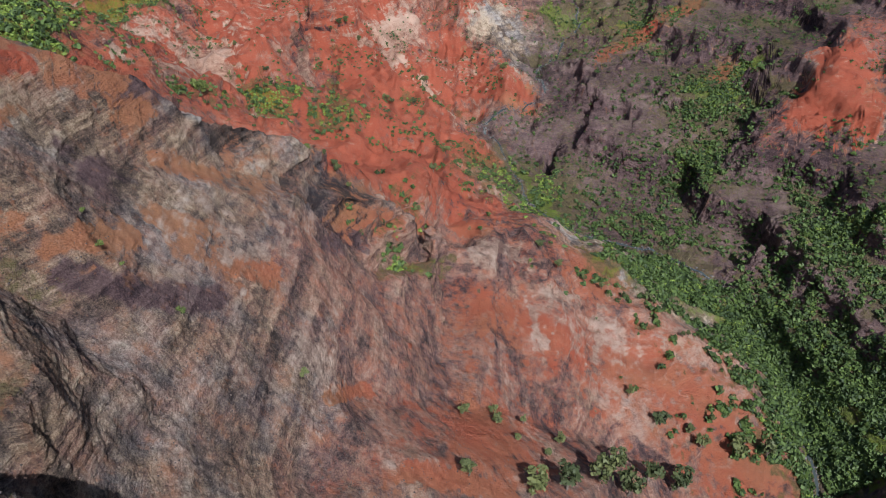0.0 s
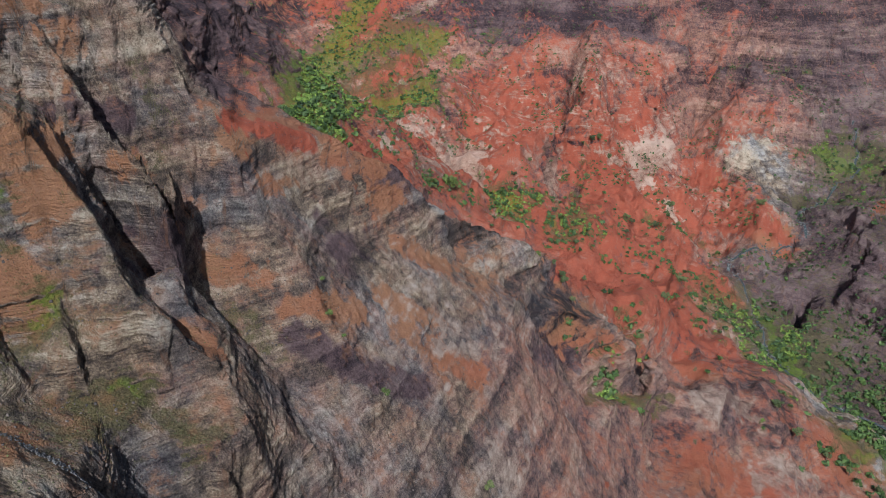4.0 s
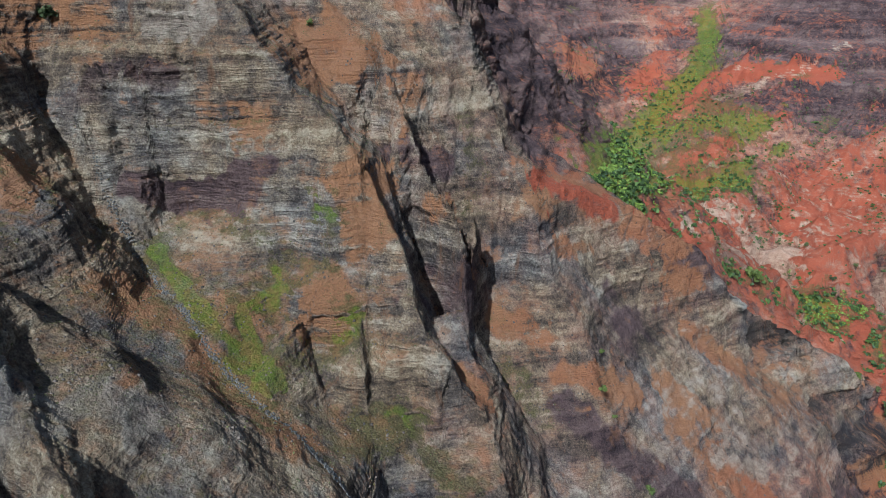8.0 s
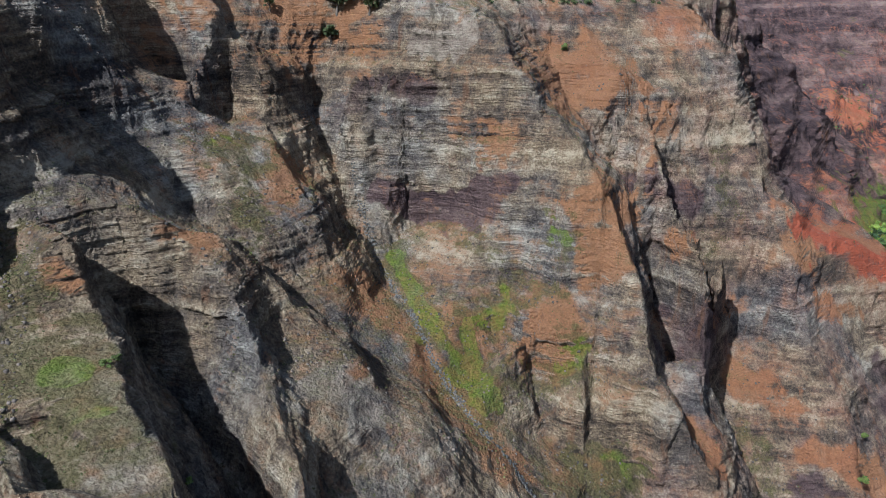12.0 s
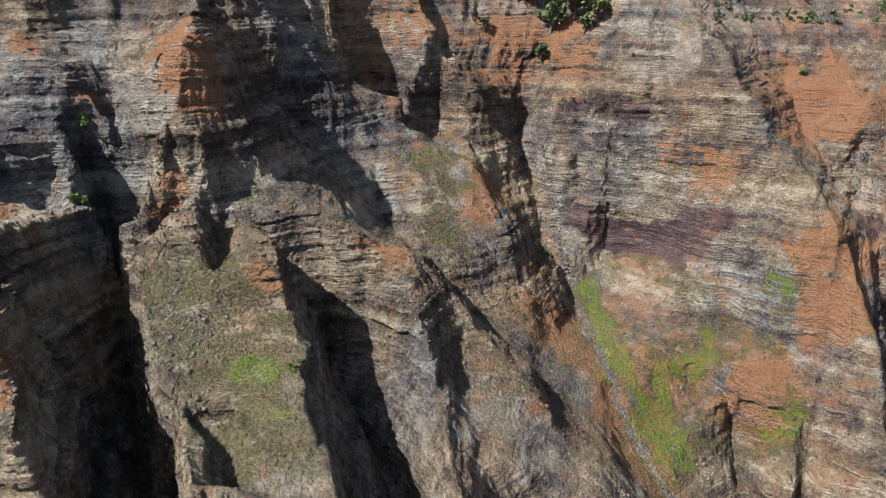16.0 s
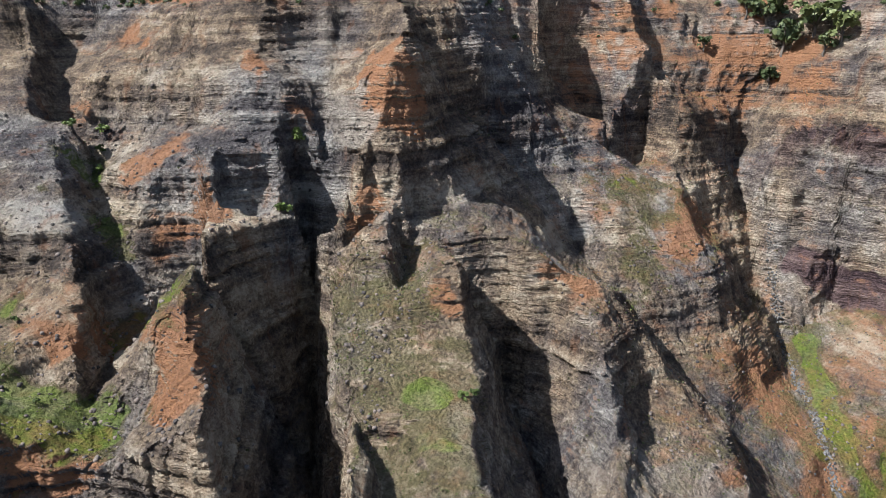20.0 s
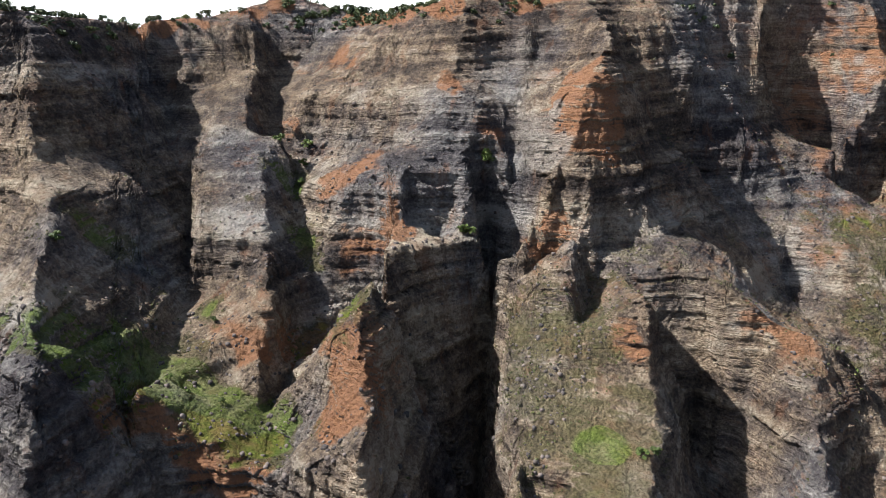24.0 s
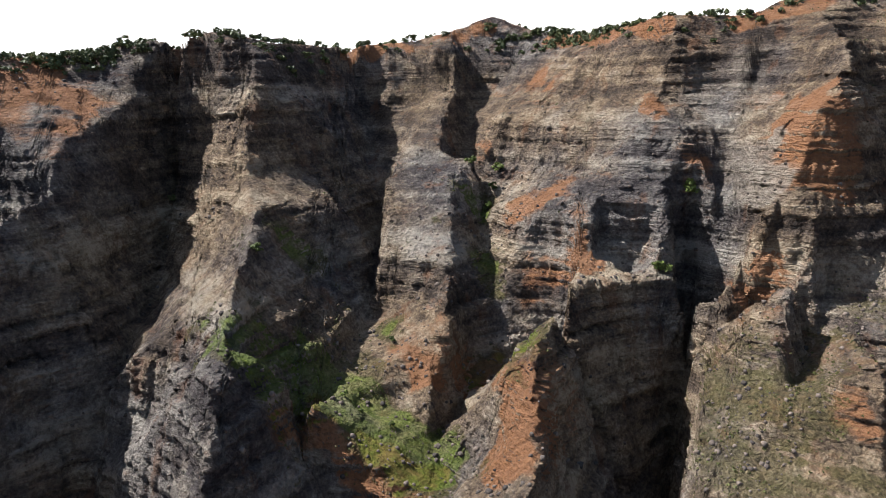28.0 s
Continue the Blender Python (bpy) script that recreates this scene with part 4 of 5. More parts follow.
stroke("soil", 28, 0.9, (-43, 1489, 46), (22, 1306, 46), (96, 1220, 56))
stroke("red", 51, -0.7, (46, 1563, 74), (118, 1446, 54), (176, 1395, 49))
stroke("soil", 51, -0.7, (46, 1563, 74), (118, 1446, 54), (176, 1395, 49))
stroke("soil", 13, 1.2, (252, 1301, 90), (322, 1399, 101), (390, 1464, 116), (485, 1542, 142))
stroke("red", 18, 1.2, (252, 1301, 90), (322, 1399, 101), (390, 1464, 116), (485, 1542, 142))
stroke("soil", 26, 1.4, (592, 1087, 201), (565, 1019, 175), (519, 977, 161), (573, 946, 160))
stroke("red", 30, 1.2, (592, 1087, 201), (565, 1019, 175), (519, 977, 161), (573, 946, 160))
stroke("dark", 36, -1, (592, 1087, 201), (565, 1019, 175), (519, 977, 161), (573, 946, 160))
stroke("dark", 13, -1, (252, 1301, 90), (322, 1399, 101), (390, 1464, 116), (485, 1542, 142))
stroke("soil", 10, 1.2, (470, 1229, 121), (448, 1201, 115))
stroke("red", 10, 1, (470, 1229, 121), (448, 1201, 115))
stroke("grass", 11, 1.4, (80, 996, 31), (104, 925, 31), (128, 849, 30), (147, 822, 31))
stroke("grass", 15, 1.3, (401, 1168, 106), (418, 1117, 108), (449, 1131, 113))
stroke("grass", 14, 1.2, (493, 1219, 119), (544, 1258, 127), (592, 1288, 139))
stroke("grass", 7, 1.2, (367, 933, 78), (360, 881, 69))
stroke("grass", 14, 1.2, (324, 1543, 81), (376, 1507, 107), (437, 1530, 126))
stroke("grass", 17, 1.3, (186, 1719, 67), (222, 1637, 54), (277, 1640, 53))
stroke("grass", 12, 1.2, (443, 735, 86), (491, 746, 108), (522, 738, 128))
stroke("grass", 18, 1, (165, 662, 92), (269, 711, 31), (313, 675, 26), (363, 634, 8), (384, 551, 0), (383, 470, 4))
stroke("grass", 14, 1, (40, 906, 51), (68, 779, 80), (95, 669, 118))
stroke("grass", 8, 0.9, (-63, 513, 197), (-31, 520, 187), (-11, 552, 177))
stroke("soil", 8, 1, (163, 650, 94), (204, 634, 73), (244, 618, 54), (257, 587, 57))
stroke("pale", 7, 0.39, (13, 566, 172), (37, 595, 162), (69, 604, 144))
stroke("pale", 6, 0.39, (151, 565, 98), (137, 497, 97))
stroke("pale", 5, 0.33, (68, 545, 134), (81, 489, 132))
stroke("soil", 5, 0.9, (-80, 297, 259), (-66, 322, 237))
stroke("soil", 6, 0.8, (-29, 261, 235), (7, 271, 211), (37, 272, 194))
stroke("dark", 6, 1, (-99, 484, 257), (-86, 488, 235), (-90, 489, 244))
stroke("soil", 8, 0.72, (-253, 179, 487), (-243, 186, 487), (-261, 178, 502))
stroke("soil", 4, 0.72, (-280, 219, 502), (-271, 209, 494))
stroke("soil", 6, 0.8, (-352, 210, 558), (-338, 220, 547), (-327, 226, 541), (-318, 235, 546))
stroke("soil", 4, 0.64, (-242, 140, 457), (-242, 154, 462))
stroke("soil", 5, 0.72, (-243, 308, 443), (-242, 328, 436))
stroke("soil", 6, 0.64, (-221, 397, 404), (-215, 410, 398))
stroke("soil", 4, 0.88, (-270, 317, 479), (-259, 329, 468), (-254, 350, 457), (-249, 362, 451))
stroke("red", 5, 1, (-270, 317, 479), (-259, 329, 468), (-254, 350, 457), (-249, 362, 451))
stroke("soil", 3, 0.8, (-203, 104, 444), (-206, 116, 433))
stroke("soil", 3, 0.72, (-288, 93, 470), (-268, 96, 463), (-240, 100, 453), (-230, 103, 447))
stroke("soil", 6, 0.72, (-320, 63, 522), (-305, 61, 513))
stroke("soil", 8, 0.72, (-371, 102, 576), (-361, 111, 571))
stroke("soil", 3, 0.64, (-305, 154, 535), (-296, 155, 524))
stroke("soil", 8, 0.56, (-244, 373, 447), (-382, 666, 322), (-366, 690, 300))
stroke("grass", 7, 0.42, (-325, 126, 526), (-307, 145, 524), (-300, 156, 530))
stroke("grass", 8, 0.42, (-235, 130, 449), (-229, 159, 450))
stroke("grass", 3, 0.85, (-262, 122, 457), (-232, 118, 450), (-225, 118, 443))
stroke("grass", 4, 0.77, (-302, 106, 478), (-276, 108, 464), (-254, 109, 457))
stroke("grass", 5, 0.42, (-213, 147, 425), (-201, 163, 415))
stroke("grass", 4, 0.51, (-266, 164, 492), (-262, 174, 500))
stroke("grass", 6, 0.51, (-310, 279, 518), (-303, 289, 513), (-281, 278, 478))
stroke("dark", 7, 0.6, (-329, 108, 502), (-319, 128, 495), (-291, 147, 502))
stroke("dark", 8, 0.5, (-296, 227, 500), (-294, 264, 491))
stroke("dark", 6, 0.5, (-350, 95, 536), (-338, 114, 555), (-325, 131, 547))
stroke("pale", 7, 0.22, (-346, 124, 568), (-317, 161, 570))
stroke("pale", 5, 0.28, (-168, 298, 354), (-135, 370, 320))
stroke("pale", 3, 0.28, (-250, 175, 478), (-235, 177, 471))
stroke("soil", 6, 0.8, (-254, -38, 575), (-251, -37, 568), (-251, -34, 566))
stroke("pale", 6, 0.5, (-253, -54, 565), (-248, -48, 559))
stroke("soil", 4, 0.64, (-370, 43, 586), (-364, 38, 577))
stroke("soil", 5, 0.72, (-385, 78, 585), (-379, 92, 574), (-375, 113, 585))
stroke("soil", 3, 0.8, (-327, 60, 525), (-309, 62, 517))
stroke("soil", 3, 0.72, (-307, 152, 537), (-297, 158, 528))
stroke("soil", 7, 0.8, (-346, 216, 551), (-334, 226, 545))
stroke("soil", 4, 0.8, (-324, 233, 548), (-327, 248, 544))
stroke("soil", 7, 0.56, (-267, 198, 501), (-254, 184, 494), (-250, 176, 481))
stroke("soil", 5, 0.72, (-251, 148, 457), (-245, 155, 467))
stroke("soil", 4, 0.8, (-287, 84, 474), (-272, 91, 465))
stroke("soil", 3, 0.8, (-242, 96, 456), (-231, 105, 447))
stroke("soil", 3, 0.72, (-237, 15, 522), (-232, 25, 518))
stroke("soil", 3, 0.64, (-196, 51, 481), (-213, 64, 478))
stroke("grass", 6, 0.42, (-323, 33, 522), (-332, 45, 523), (-285, 43, 510))
stroke("grass", 7, 0.22, (-214, -41, 518), (-211, -24, 518))
stroke("grass", 4, 0.59, (-191, -12, 503), (-186, -9, 501))
stroke("grass", 3, 0.85, (-305, 106, 479), (-275, 109, 463), (-237, 114, 446), (-222, 113, 446))
stroke("grass", 3, 0.68, (-273, 165, 501), (-260, 168, 491))
stroke("grass", 7, 0.38, (-281, 144, 482), (-257, 158, 477))
stroke("pale", 6, 0.5, (-340, 133, 569), (-328, 151, 572))
stroke("pale", 4, 0.5, (-187, 29, 487), (-199, 54, 481), (-186, 60, 475))
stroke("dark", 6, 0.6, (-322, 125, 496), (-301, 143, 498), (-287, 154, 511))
stroke("grass", 4, 1.3, (-144, -102, 523), (-146, -95, 518), (-150, -84, 513), (-151, -74, 509))
stroke("grass", 3, 1, (-141, -103, 523), (-142, -94, 516))
stroke("soil", 3, 0.6, (-142, -89, 513), (-144, -82, 508), (-148, -72, 507))
stroke("soil", 7, 0.88, (-255, -37, 575), (-252, -33, 566), (-249, -38, 565))
stroke("soil", 3, 0.72, (-262, -87, 580), (-253, -78, 572), (-250, -64, 562))
stroke("soil", 3, 0.64, (-289, -146, 590), (-271, -127, 578))
stroke("soil", 3, 0.56, (-252, -137, 569), (-241, -135, 563))
stroke("soil", 4, 0.64, (-227, -108, 546), (-231, -98, 552))
stroke("soil", 3, 0.88, (-220, -86, 532), (-209, -74, 540))
stroke("soil", 4, 0.8, (-175, -100, 516), (-167, -88, 516))
stroke("soil", 3, 0.8, (-172, -69, 520), (-160, -55, 520), (-155, -55, 514))
stroke("soil", 4, 0.56, (-233, -39, 540), (-233, -44, 527))
stroke("soil", 3, 0.72, (-213, -13, 521), (-210, -9, 517))
stroke("soil", 3, 0.96, (-234, -196, 596), (-283, -203, 602), (-294, -178, 609))
stroke("soil", 3, 0.96, (-304, -152, 603), (-290, -118, 601), (-275, -90, 604))
stroke("soil", 3, 0.96, (-285, -72, 604), (-301, -58, 609), (-310, -56, 610))
stroke("soil", 6, 0.72, (-130, -216, 583), (-139, -211, 577))
stroke("grass", 3, 1, (-223, -127, 551), (-223, -120, 545))
stroke("grass", 3, 0.77, (-208, -107, 536), (-204, -98, 530))
stroke("grass", 3, 0.77, (-187, -88, 515), (-183, -71, 528))
stroke("grass", 7, 0.15, (-213, -44, 518), (-210, -31, 518), (-221, -23, 523))
stroke("grass", 3, 0.85, (-176, -110, 521), (-173, -104, 516))
stroke("grass", 3, 0.68, (-164, -139, 542), (-166, -128, 538))
stroke("grass", 34, 1.3, (-411, 584, 379), (-473, 682, 384), (-901, 1391, 233), (-955, 1583, 273), (-998, 1789, 316), (-1074, 1996, 375), (-1231, 2259, 442))
stroke("grass", 20, 1.3, (-845, 1416, 239), (-805, 1524, 252), (-771, 1611, 258))
stroke("grass", 15, 1.3, (-410, 628, 362), (-498, 854, 288), (-609, 1209, 215), (-605, 1344, 233), (-651, 1598, 215))
stroke("grass", 26, 1.2, (-729, 1591, 235), (-721, 1621, 251))
stroke("soil", 26, 1, (-905, 1441, 245), (-905, 1577, 274))
stroke("soil", 27, 1, (-703, 1251, 207), (-681, 1315, 223), (-735, 1482, 220))
stroke("pale", 12, 0.9, (-717, 1216, 199), (-655, 1231, 210), (-656, 1292, 221))
stroke("soil", 26, 0.9, (-936, 1789, 325), (-808, 1822, 350), (-682, 1840, 347))
stroke("soil", 24, 0.9, (-1145, 1817, 306), (-1094, 1665, 281))
stroke("pale", 14, 0.6, (-856, 1655, 294), (-756, 1776, 333), (-699, 1989, 399))
stroke("pale", 18, 0.5, (-395, 724, 303), (-394, 795, 270))
stroke("dark", 71, 0.6, (-1171, 2056, 365), (-887, 1969, 402), (-721, 2058, 425))
stroke("dark", 39, 0.5, (-807, 1644, 288), (-679, 1712, 285), (-550, 1721, 272))
stroke("red", 33, 0.6, (-936, 1789, 325), (-808, 1822, 350), (-682, 1840, 347))
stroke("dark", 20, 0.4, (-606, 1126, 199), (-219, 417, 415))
stroke("soil", 8, 0.6, (-169, 331, 351), (-144, 339, 329), (-127, 353, 314))
stroke("soil", 11, 0.6, (-107, 484, 273), (-73, 523, 243), (-50, 606, 179))
stroke("soil", 5, 0.7, (-201, 294, 387), (-187, 309, 370))
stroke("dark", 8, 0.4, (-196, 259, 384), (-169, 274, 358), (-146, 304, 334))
stroke("soil", 7, 0.6, (-189, 341, 366), (-165, 356, 345))
stroke("soil", 4, 0.7, (-207, 195, 425), (-195, 198, 414))
stroke("grass", 6, 0.3, (-204, 166, 424), (-174, 160, 403))
stroke("soil", 6, 0.6, (-244, 257, 417), (-222, 269, 408))
stroke("soil", 6, 0.6, (-205, 268, 395), (-195, 295, 381))
stroke("grass", 8, 0.35, (-228, 249, 396), (-201, 248, 378))

cover = np.stack([base_lookup(pts[:, 0], pts[:, 1], coarse_cover[..., f]) for f in range(len(FIELDS))], -1)
wob = 1 + 0.5 * value_noise(pts[:, 0] / 9, pts[:, 1] / 9, pts[:, 2] / 14) + 0.35 * value_noise(pts[:, 0] / 3.5, pts[:, 1] / 3.5, pts[:, 2] / 6)
PLACES, COVER, WOB = pts.reshape(len(az), ROWS, 3), cover.reshape(len(az), ROWS, -1), wob.reshape(len(az), ROWS)


def spread(spots, radius):
    """The columns near the spots, and how far their ground lies from the nearest one, depth counting less than height and breadth."""
    to = spots - (*VIEW, 590.0)
    turn = np.degrees(np.arctan2(-to[:, 0], to[:, 1]))
    turn = np.where(turn < -52, turn + 360, turn)
    wide = np.degrees(2.5 * radius / np.hypot(to[:, 0], to[:, 1]).min())
    cols = slice(*np.searchsorted(np.degrees(az), [turn.min() - wide, turn.max() + wide]))
    best = np.full(PLACES[cols].shape[:2], 1e9)
    for spot, ahead in zip(spots, to / np.linalg.norm(to, axis=1)[:, None]):
        off = PLACES[cols] - spot
        best = np.minimum(best, (off ** 2).sum(-1) - 0.85 * (off @ ahead) ** 2)
    return cols, np.sqrt(np.maximum(best, 0))


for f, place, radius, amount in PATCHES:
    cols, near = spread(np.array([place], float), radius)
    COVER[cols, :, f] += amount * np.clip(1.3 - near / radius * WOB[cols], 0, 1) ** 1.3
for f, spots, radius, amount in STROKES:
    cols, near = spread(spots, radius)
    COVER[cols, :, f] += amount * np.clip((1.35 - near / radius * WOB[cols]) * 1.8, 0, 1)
# scrub keeps to the gullies of the far hills, bare soil and pale ash to their ribs
far_off = np.clip((rad - 560) / 250, 0, 1)
rib = gullies(pts[:, 0], pts[:, 1])
cover[:, 3] += far_off * 0.75 * np.clip(-0.15 - rib, 0, 1) * np.clip(1.2 - cover[:, 4], 0, 1)
cover[:, 1] += far_off * 0.5 * np.clip(-0.3 - rib, 0, 1)
cover[:, 2] += far_off * 0.35 * np.clip(rib - 0.3, 0, 1) * cover[:, 0]
cover[:, 4] += far_off * 0.3 * np.clip(flat_noise(pts[:, 0] / 170, pts[:, 1] / 170, 81) + 0.4 * rib, 0, 1) * np.clip(cover[:, 0] - cover[:, 1], 0, 1)
cover = np.clip(cover, 0, 1.3)
grid = pts.reshape(len(az), ROWS, 3)
along, across = np.gradient(grid, axis=1), np.roll(grid, -1, 0) - np.roll(grid, 1, 0)
normals = np.cross(across, along).reshape(-1, 3)
normals /= np.linalg.norm(normals, axis=1)[:, None] + 1e-9
normals *= np.sign(normals[:, 2].mean())


def sheet(name, keep):
    """The quads of one landform, as one mesh."""
    mine = quads[keep]
    used, inverse = np.unique(mine, return_inverse=True)
    me = bpy.data.meshes.new(name)
    me.vertices.add(len(used))
    me.vertices.foreach_set("co", pts[used].astype(np.float32).ravel())
    me.loops.add(len(mine) * 4)
    me.loops.foreach_set("vertex_index", inverse.astype(np.int32).ravel())
    me.polygons.add(len(mine))
    me.polygons.foreach_set("loop_start", np.arange(0, len(mine) * 4, 4, dtype=np.int32))
    me.update(calc_edges=True)
    me.materials.append(ROCK)
    me.polygons.foreach_set("use_smooth", np.ones(len(mine), bool))
    me.normals_split_custom_set_from_vertices(normals[used].astype(np.float32))
    for f, field in enumerate(FIELDS[:5]):
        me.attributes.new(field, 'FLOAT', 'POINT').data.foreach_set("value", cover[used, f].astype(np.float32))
    me.attributes.new("tone", 'FLOAT', 'POINT').data.foreach_set("value", tone[used].astype(np.float32))
    return new(name, me)


col, row = np.meshgrid(np.arange(len(az)), np.arange(ROWS - 1), indexing="ij")
nxt = (col + 1) % len(az)
quads = np.stack([col * ROWS + row, col * ROWS + row + 1, nxt * ROWS + row + 1, nxt * ROWS + row], -1).reshape(-1, 4)
mid_pts = pts[quads[:, 0]]
fi, fj, fu, fv = fan_place(mid_pts[:, 0] + 3 * flat_noise(mid_pts[:, 0] / 8, mid_pts[:, 1] / 8, 77), mid_pts[:, 1])
quad_form = coarse_form[np.minimum(fi + (fu > 0.5), len(coarse_az) - 1), np.minimum(fj + (fv > 0.5), len(coarse_r) - 1)]
LABELS = {
    "canyon_rim": "rust-red soil edge along the top of the canyon wall",
    "canyon_wall": "tall layered lava wall with shaded ravines under the rim",
    "green_bench": "sloping bench of thin dry grass below the cliff",
    "shaded_spur": "steep grey lava spur with black shaded gullies",
    "pyramid_spur": "pyramid-shaped spur of orange soil and grass above the stream",
    "layered_cliff": "banded grey cliff with orange soil benches",
    "pillar_ridge": "narrow brown rock pillars beside black clefts",
    "brown_slope": "broad brown slope of weathered lava beds",
    "orange_bluff": "bare orange bluff with eroded gullied face",
    "red_apron": "bright red soil slope dotted with small trees",
    "red_hills": "eroded red and cream soil hills",
    "green_valley": "green wooded side valley below red slopes",
    "valley_floor": "wooded valley floor along the rocky river",
    "dark_butte": "dark terraced butte with sparse green scrub",
    "red_peak": "dark rock peak with a red soil top",
    "banded_slopes": "red and brown banded slopes above the side valley",
    "far_cliffs": "distant banded cliffs closing the canyon",
    "rim_plateau": "rolling upland behind the canyon rim",
    "lower_canyon": "deep gorge floor below the spurs",
}
for n, name in enumerate(FORMS):
    if (quad_form == n).any():
        tagged(sheet(name, quad_form == n), LABELS[name], "landform", kind="structure")


# ---- plants ----
def leaf_material(name, dark, light, by_object):
    k = Net(name)
    if by_object:
        rnd = k.node("ShaderNodeObjectInfo").outputs["Random"]
    else:
        rnd = k.noise(k.node("ShaderNodeNewGeometry").outputs["Position"], 0.05, 3)
    isle = k.node("ShaderNodeNewGeometry").outputs["Random Per Island"]
    tone = k.math('ADD', k.math('MULTIPLY', rnd, 0.6), k.math('MULTIPLY', isle, 0.4))
    k.put(k.shader.inputs["Base Color"], k.mix(k.step(tone, 0.2, 0.8), dark, light))
    k.shader.inputs["Roughness"].default_value = 0.6
    k.shader.inputs["Specular IOR Level"].default_value = 0.25
    return k.m


def bark_material():
    k = Net("bark")
    pos = k.node("ShaderNodeTexCoord").outputs["Object"]
    k.put(k.shader.inputs["Base Color"], k.ramp(k.noise(k.stretch(pos, 30, 30, 4), 1.0, 4), (0.35, (0.06, 0.045, 0.035)), (0.7, (0.19, 0.155, 0.125))))
    k.shader.inputs["Roughness"].default_value = 0.9
    return k.m


LEAF = leaf_material("leaves", (0.05, 0.066, 0.026), (0.13, 0.145, 0.05), True)
SCRUB = leaf_material("scrub_leaves", (0.06, 0.08, 0.02), (0.15, 0.19, 0.045), True)
WOODS = leaf_material("woods_leaves", (0.028, 0.048, 0.020), (0.095, 0.145, 0.034), False)
BRIGHT = leaf_material("bright_leaves", (0.11, 0.17, 0.03), (0.23, 0.30, 0.055), False)
TUFT = leaf_material("grass_blades", (0.055, 0.06, 0.02), (0.15, 0.15, 0.05), False)
BARK = bark_material()


def mesh_from(name, co, faces, material):
    me = bpy.data.meshes.new(name)
    n = faces.shape[1]
    me.vertices.add(len(co))
    me.vertices.foreach_set("co", co.astype(np.float32).ravel())
    me.loops.add(faces.size)
    me.loops.foreach_set("vertex_index", faces.astype(np.int32).ravel())
    me.polygons.add(len(faces))
    me.polygons.foreach_set("loop_start", np.arange(0, faces.size, n, dtype=np.int32))
    me.update(calc_edges=True)
    me.materials.append(material)
    return me


def leaf_cloud(rng, centres, radii, each, size, squash=0.75):
    """Small bent leaf sprays round each centre, thick at the outside."""
    n = len(centres) * each
    mid = np.repeat(centres, each, 0)
    rad = np.repeat(radii, each)
    way = rng.normal(size=(n, 3))
    way /= np.linalg.norm(way, axis=1)[:, None]
    way[:, 2] = np.where(way[:, 2] < -0.35, -way[:, 2], way[:, 2])
    out = mid + way * (rad * rng.uniform(0.45, 1.05, n))[:, None] * (1, 1, squash)
    face = way + rng.normal(size=(n, 3)) * 0.55
    face /= np.linalg.norm(face, axis=1)[:, None]
    side = np.cross(face, rng.normal(size=(n, 3)))
    side /= np.linalg.norm(side, axis=1)[:, None] + 1e-9
    along = np.cross(face, side)
    s = (size * rad * rng.uniform(0.7, 1.3, n))[:, None]
    corners = np.stack([out - side * s * 0.6 - along * s, out + side * s * 0.6 - along * s * 0.8, out + side * s * 0.5 + along * s - face * s * 0.3, out - side * s * 0.5 + along * s * 0.8 - face * s * 0.3], 1)
    return corners.reshape(-1, 3), np.arange(n * 4).reshape(-1, 4)


def limb(rng, a, b, ra, rb, sides=6):
    a, b = np.array(a, float), np.array(b, float)
    axis = (b - a) / np.linalg.norm(b - a)
    u = np.cross(axis, (0.3, 0.8, 0.1))
    u /= np.linalg.norm(u)
    v = np.cross(axis, u)
    rings, bend = [], rng.normal(size=3) * 0.04
    for k, (f, r) in enumerate(((0, ra), (0.5, (ra + rb) / 2), (1, rb))):
        c = a + (b - a) * f + (bend if k == 1 else 0)
        rings.append([c + r * (math.cos(t) * u + math.sin(t) * v) for t in np.arange(sides) * 2 * math.pi / sides])
    co = np.array(rings).reshape(-1, 3)
    faces = [(k * sides + i, k * sides + (i + 1) % sides, (k + 1) * sides + (i + 1) % sides, (k + 1) * sides + i) for k in range(2) for i in range(sides)]
    return co, np.array(faces)


def joined(pieces):
    co, fa, at = [], [], 0
    for c, f in pieces:
        co.append(c)
        fa.append(f + at)
        at += len(c)
    return np.concatenate(co), np.concatenate(fa)


SHAPES = {
    # blobs, spread, low, high, blob size, leaf size, trunk foot, leaves a blob
    "tree": (11, 0.30, 0.38, 0.86, 0.17, 0.34, 0.045, 34),
    "rim_tree": (20, 0.62, 0.08, 0.72, 0.22, 0.28, 0.04, 46),
    "bush": (9, 0.36, 0.22, 0.72, 0.22, 0.36, 0.03, 30),
}
SAYINGS = {
    "tree": ("dark green tree with a rounded crown on bare soil", "tree"),
    "rim_tree": ("spreading scrubby tree standing on the canyon rim", "tree"),
    "bush": ("low olive-green bush rooted on a rock ledge", "bush"),
}
GROVES = {"tree": "trees on the red slopes", "rim_tree": "trees along the rim", "bush": "bushes on the ledges"}
GROWN = {}
plant_rng = np.random.default_rng(11)


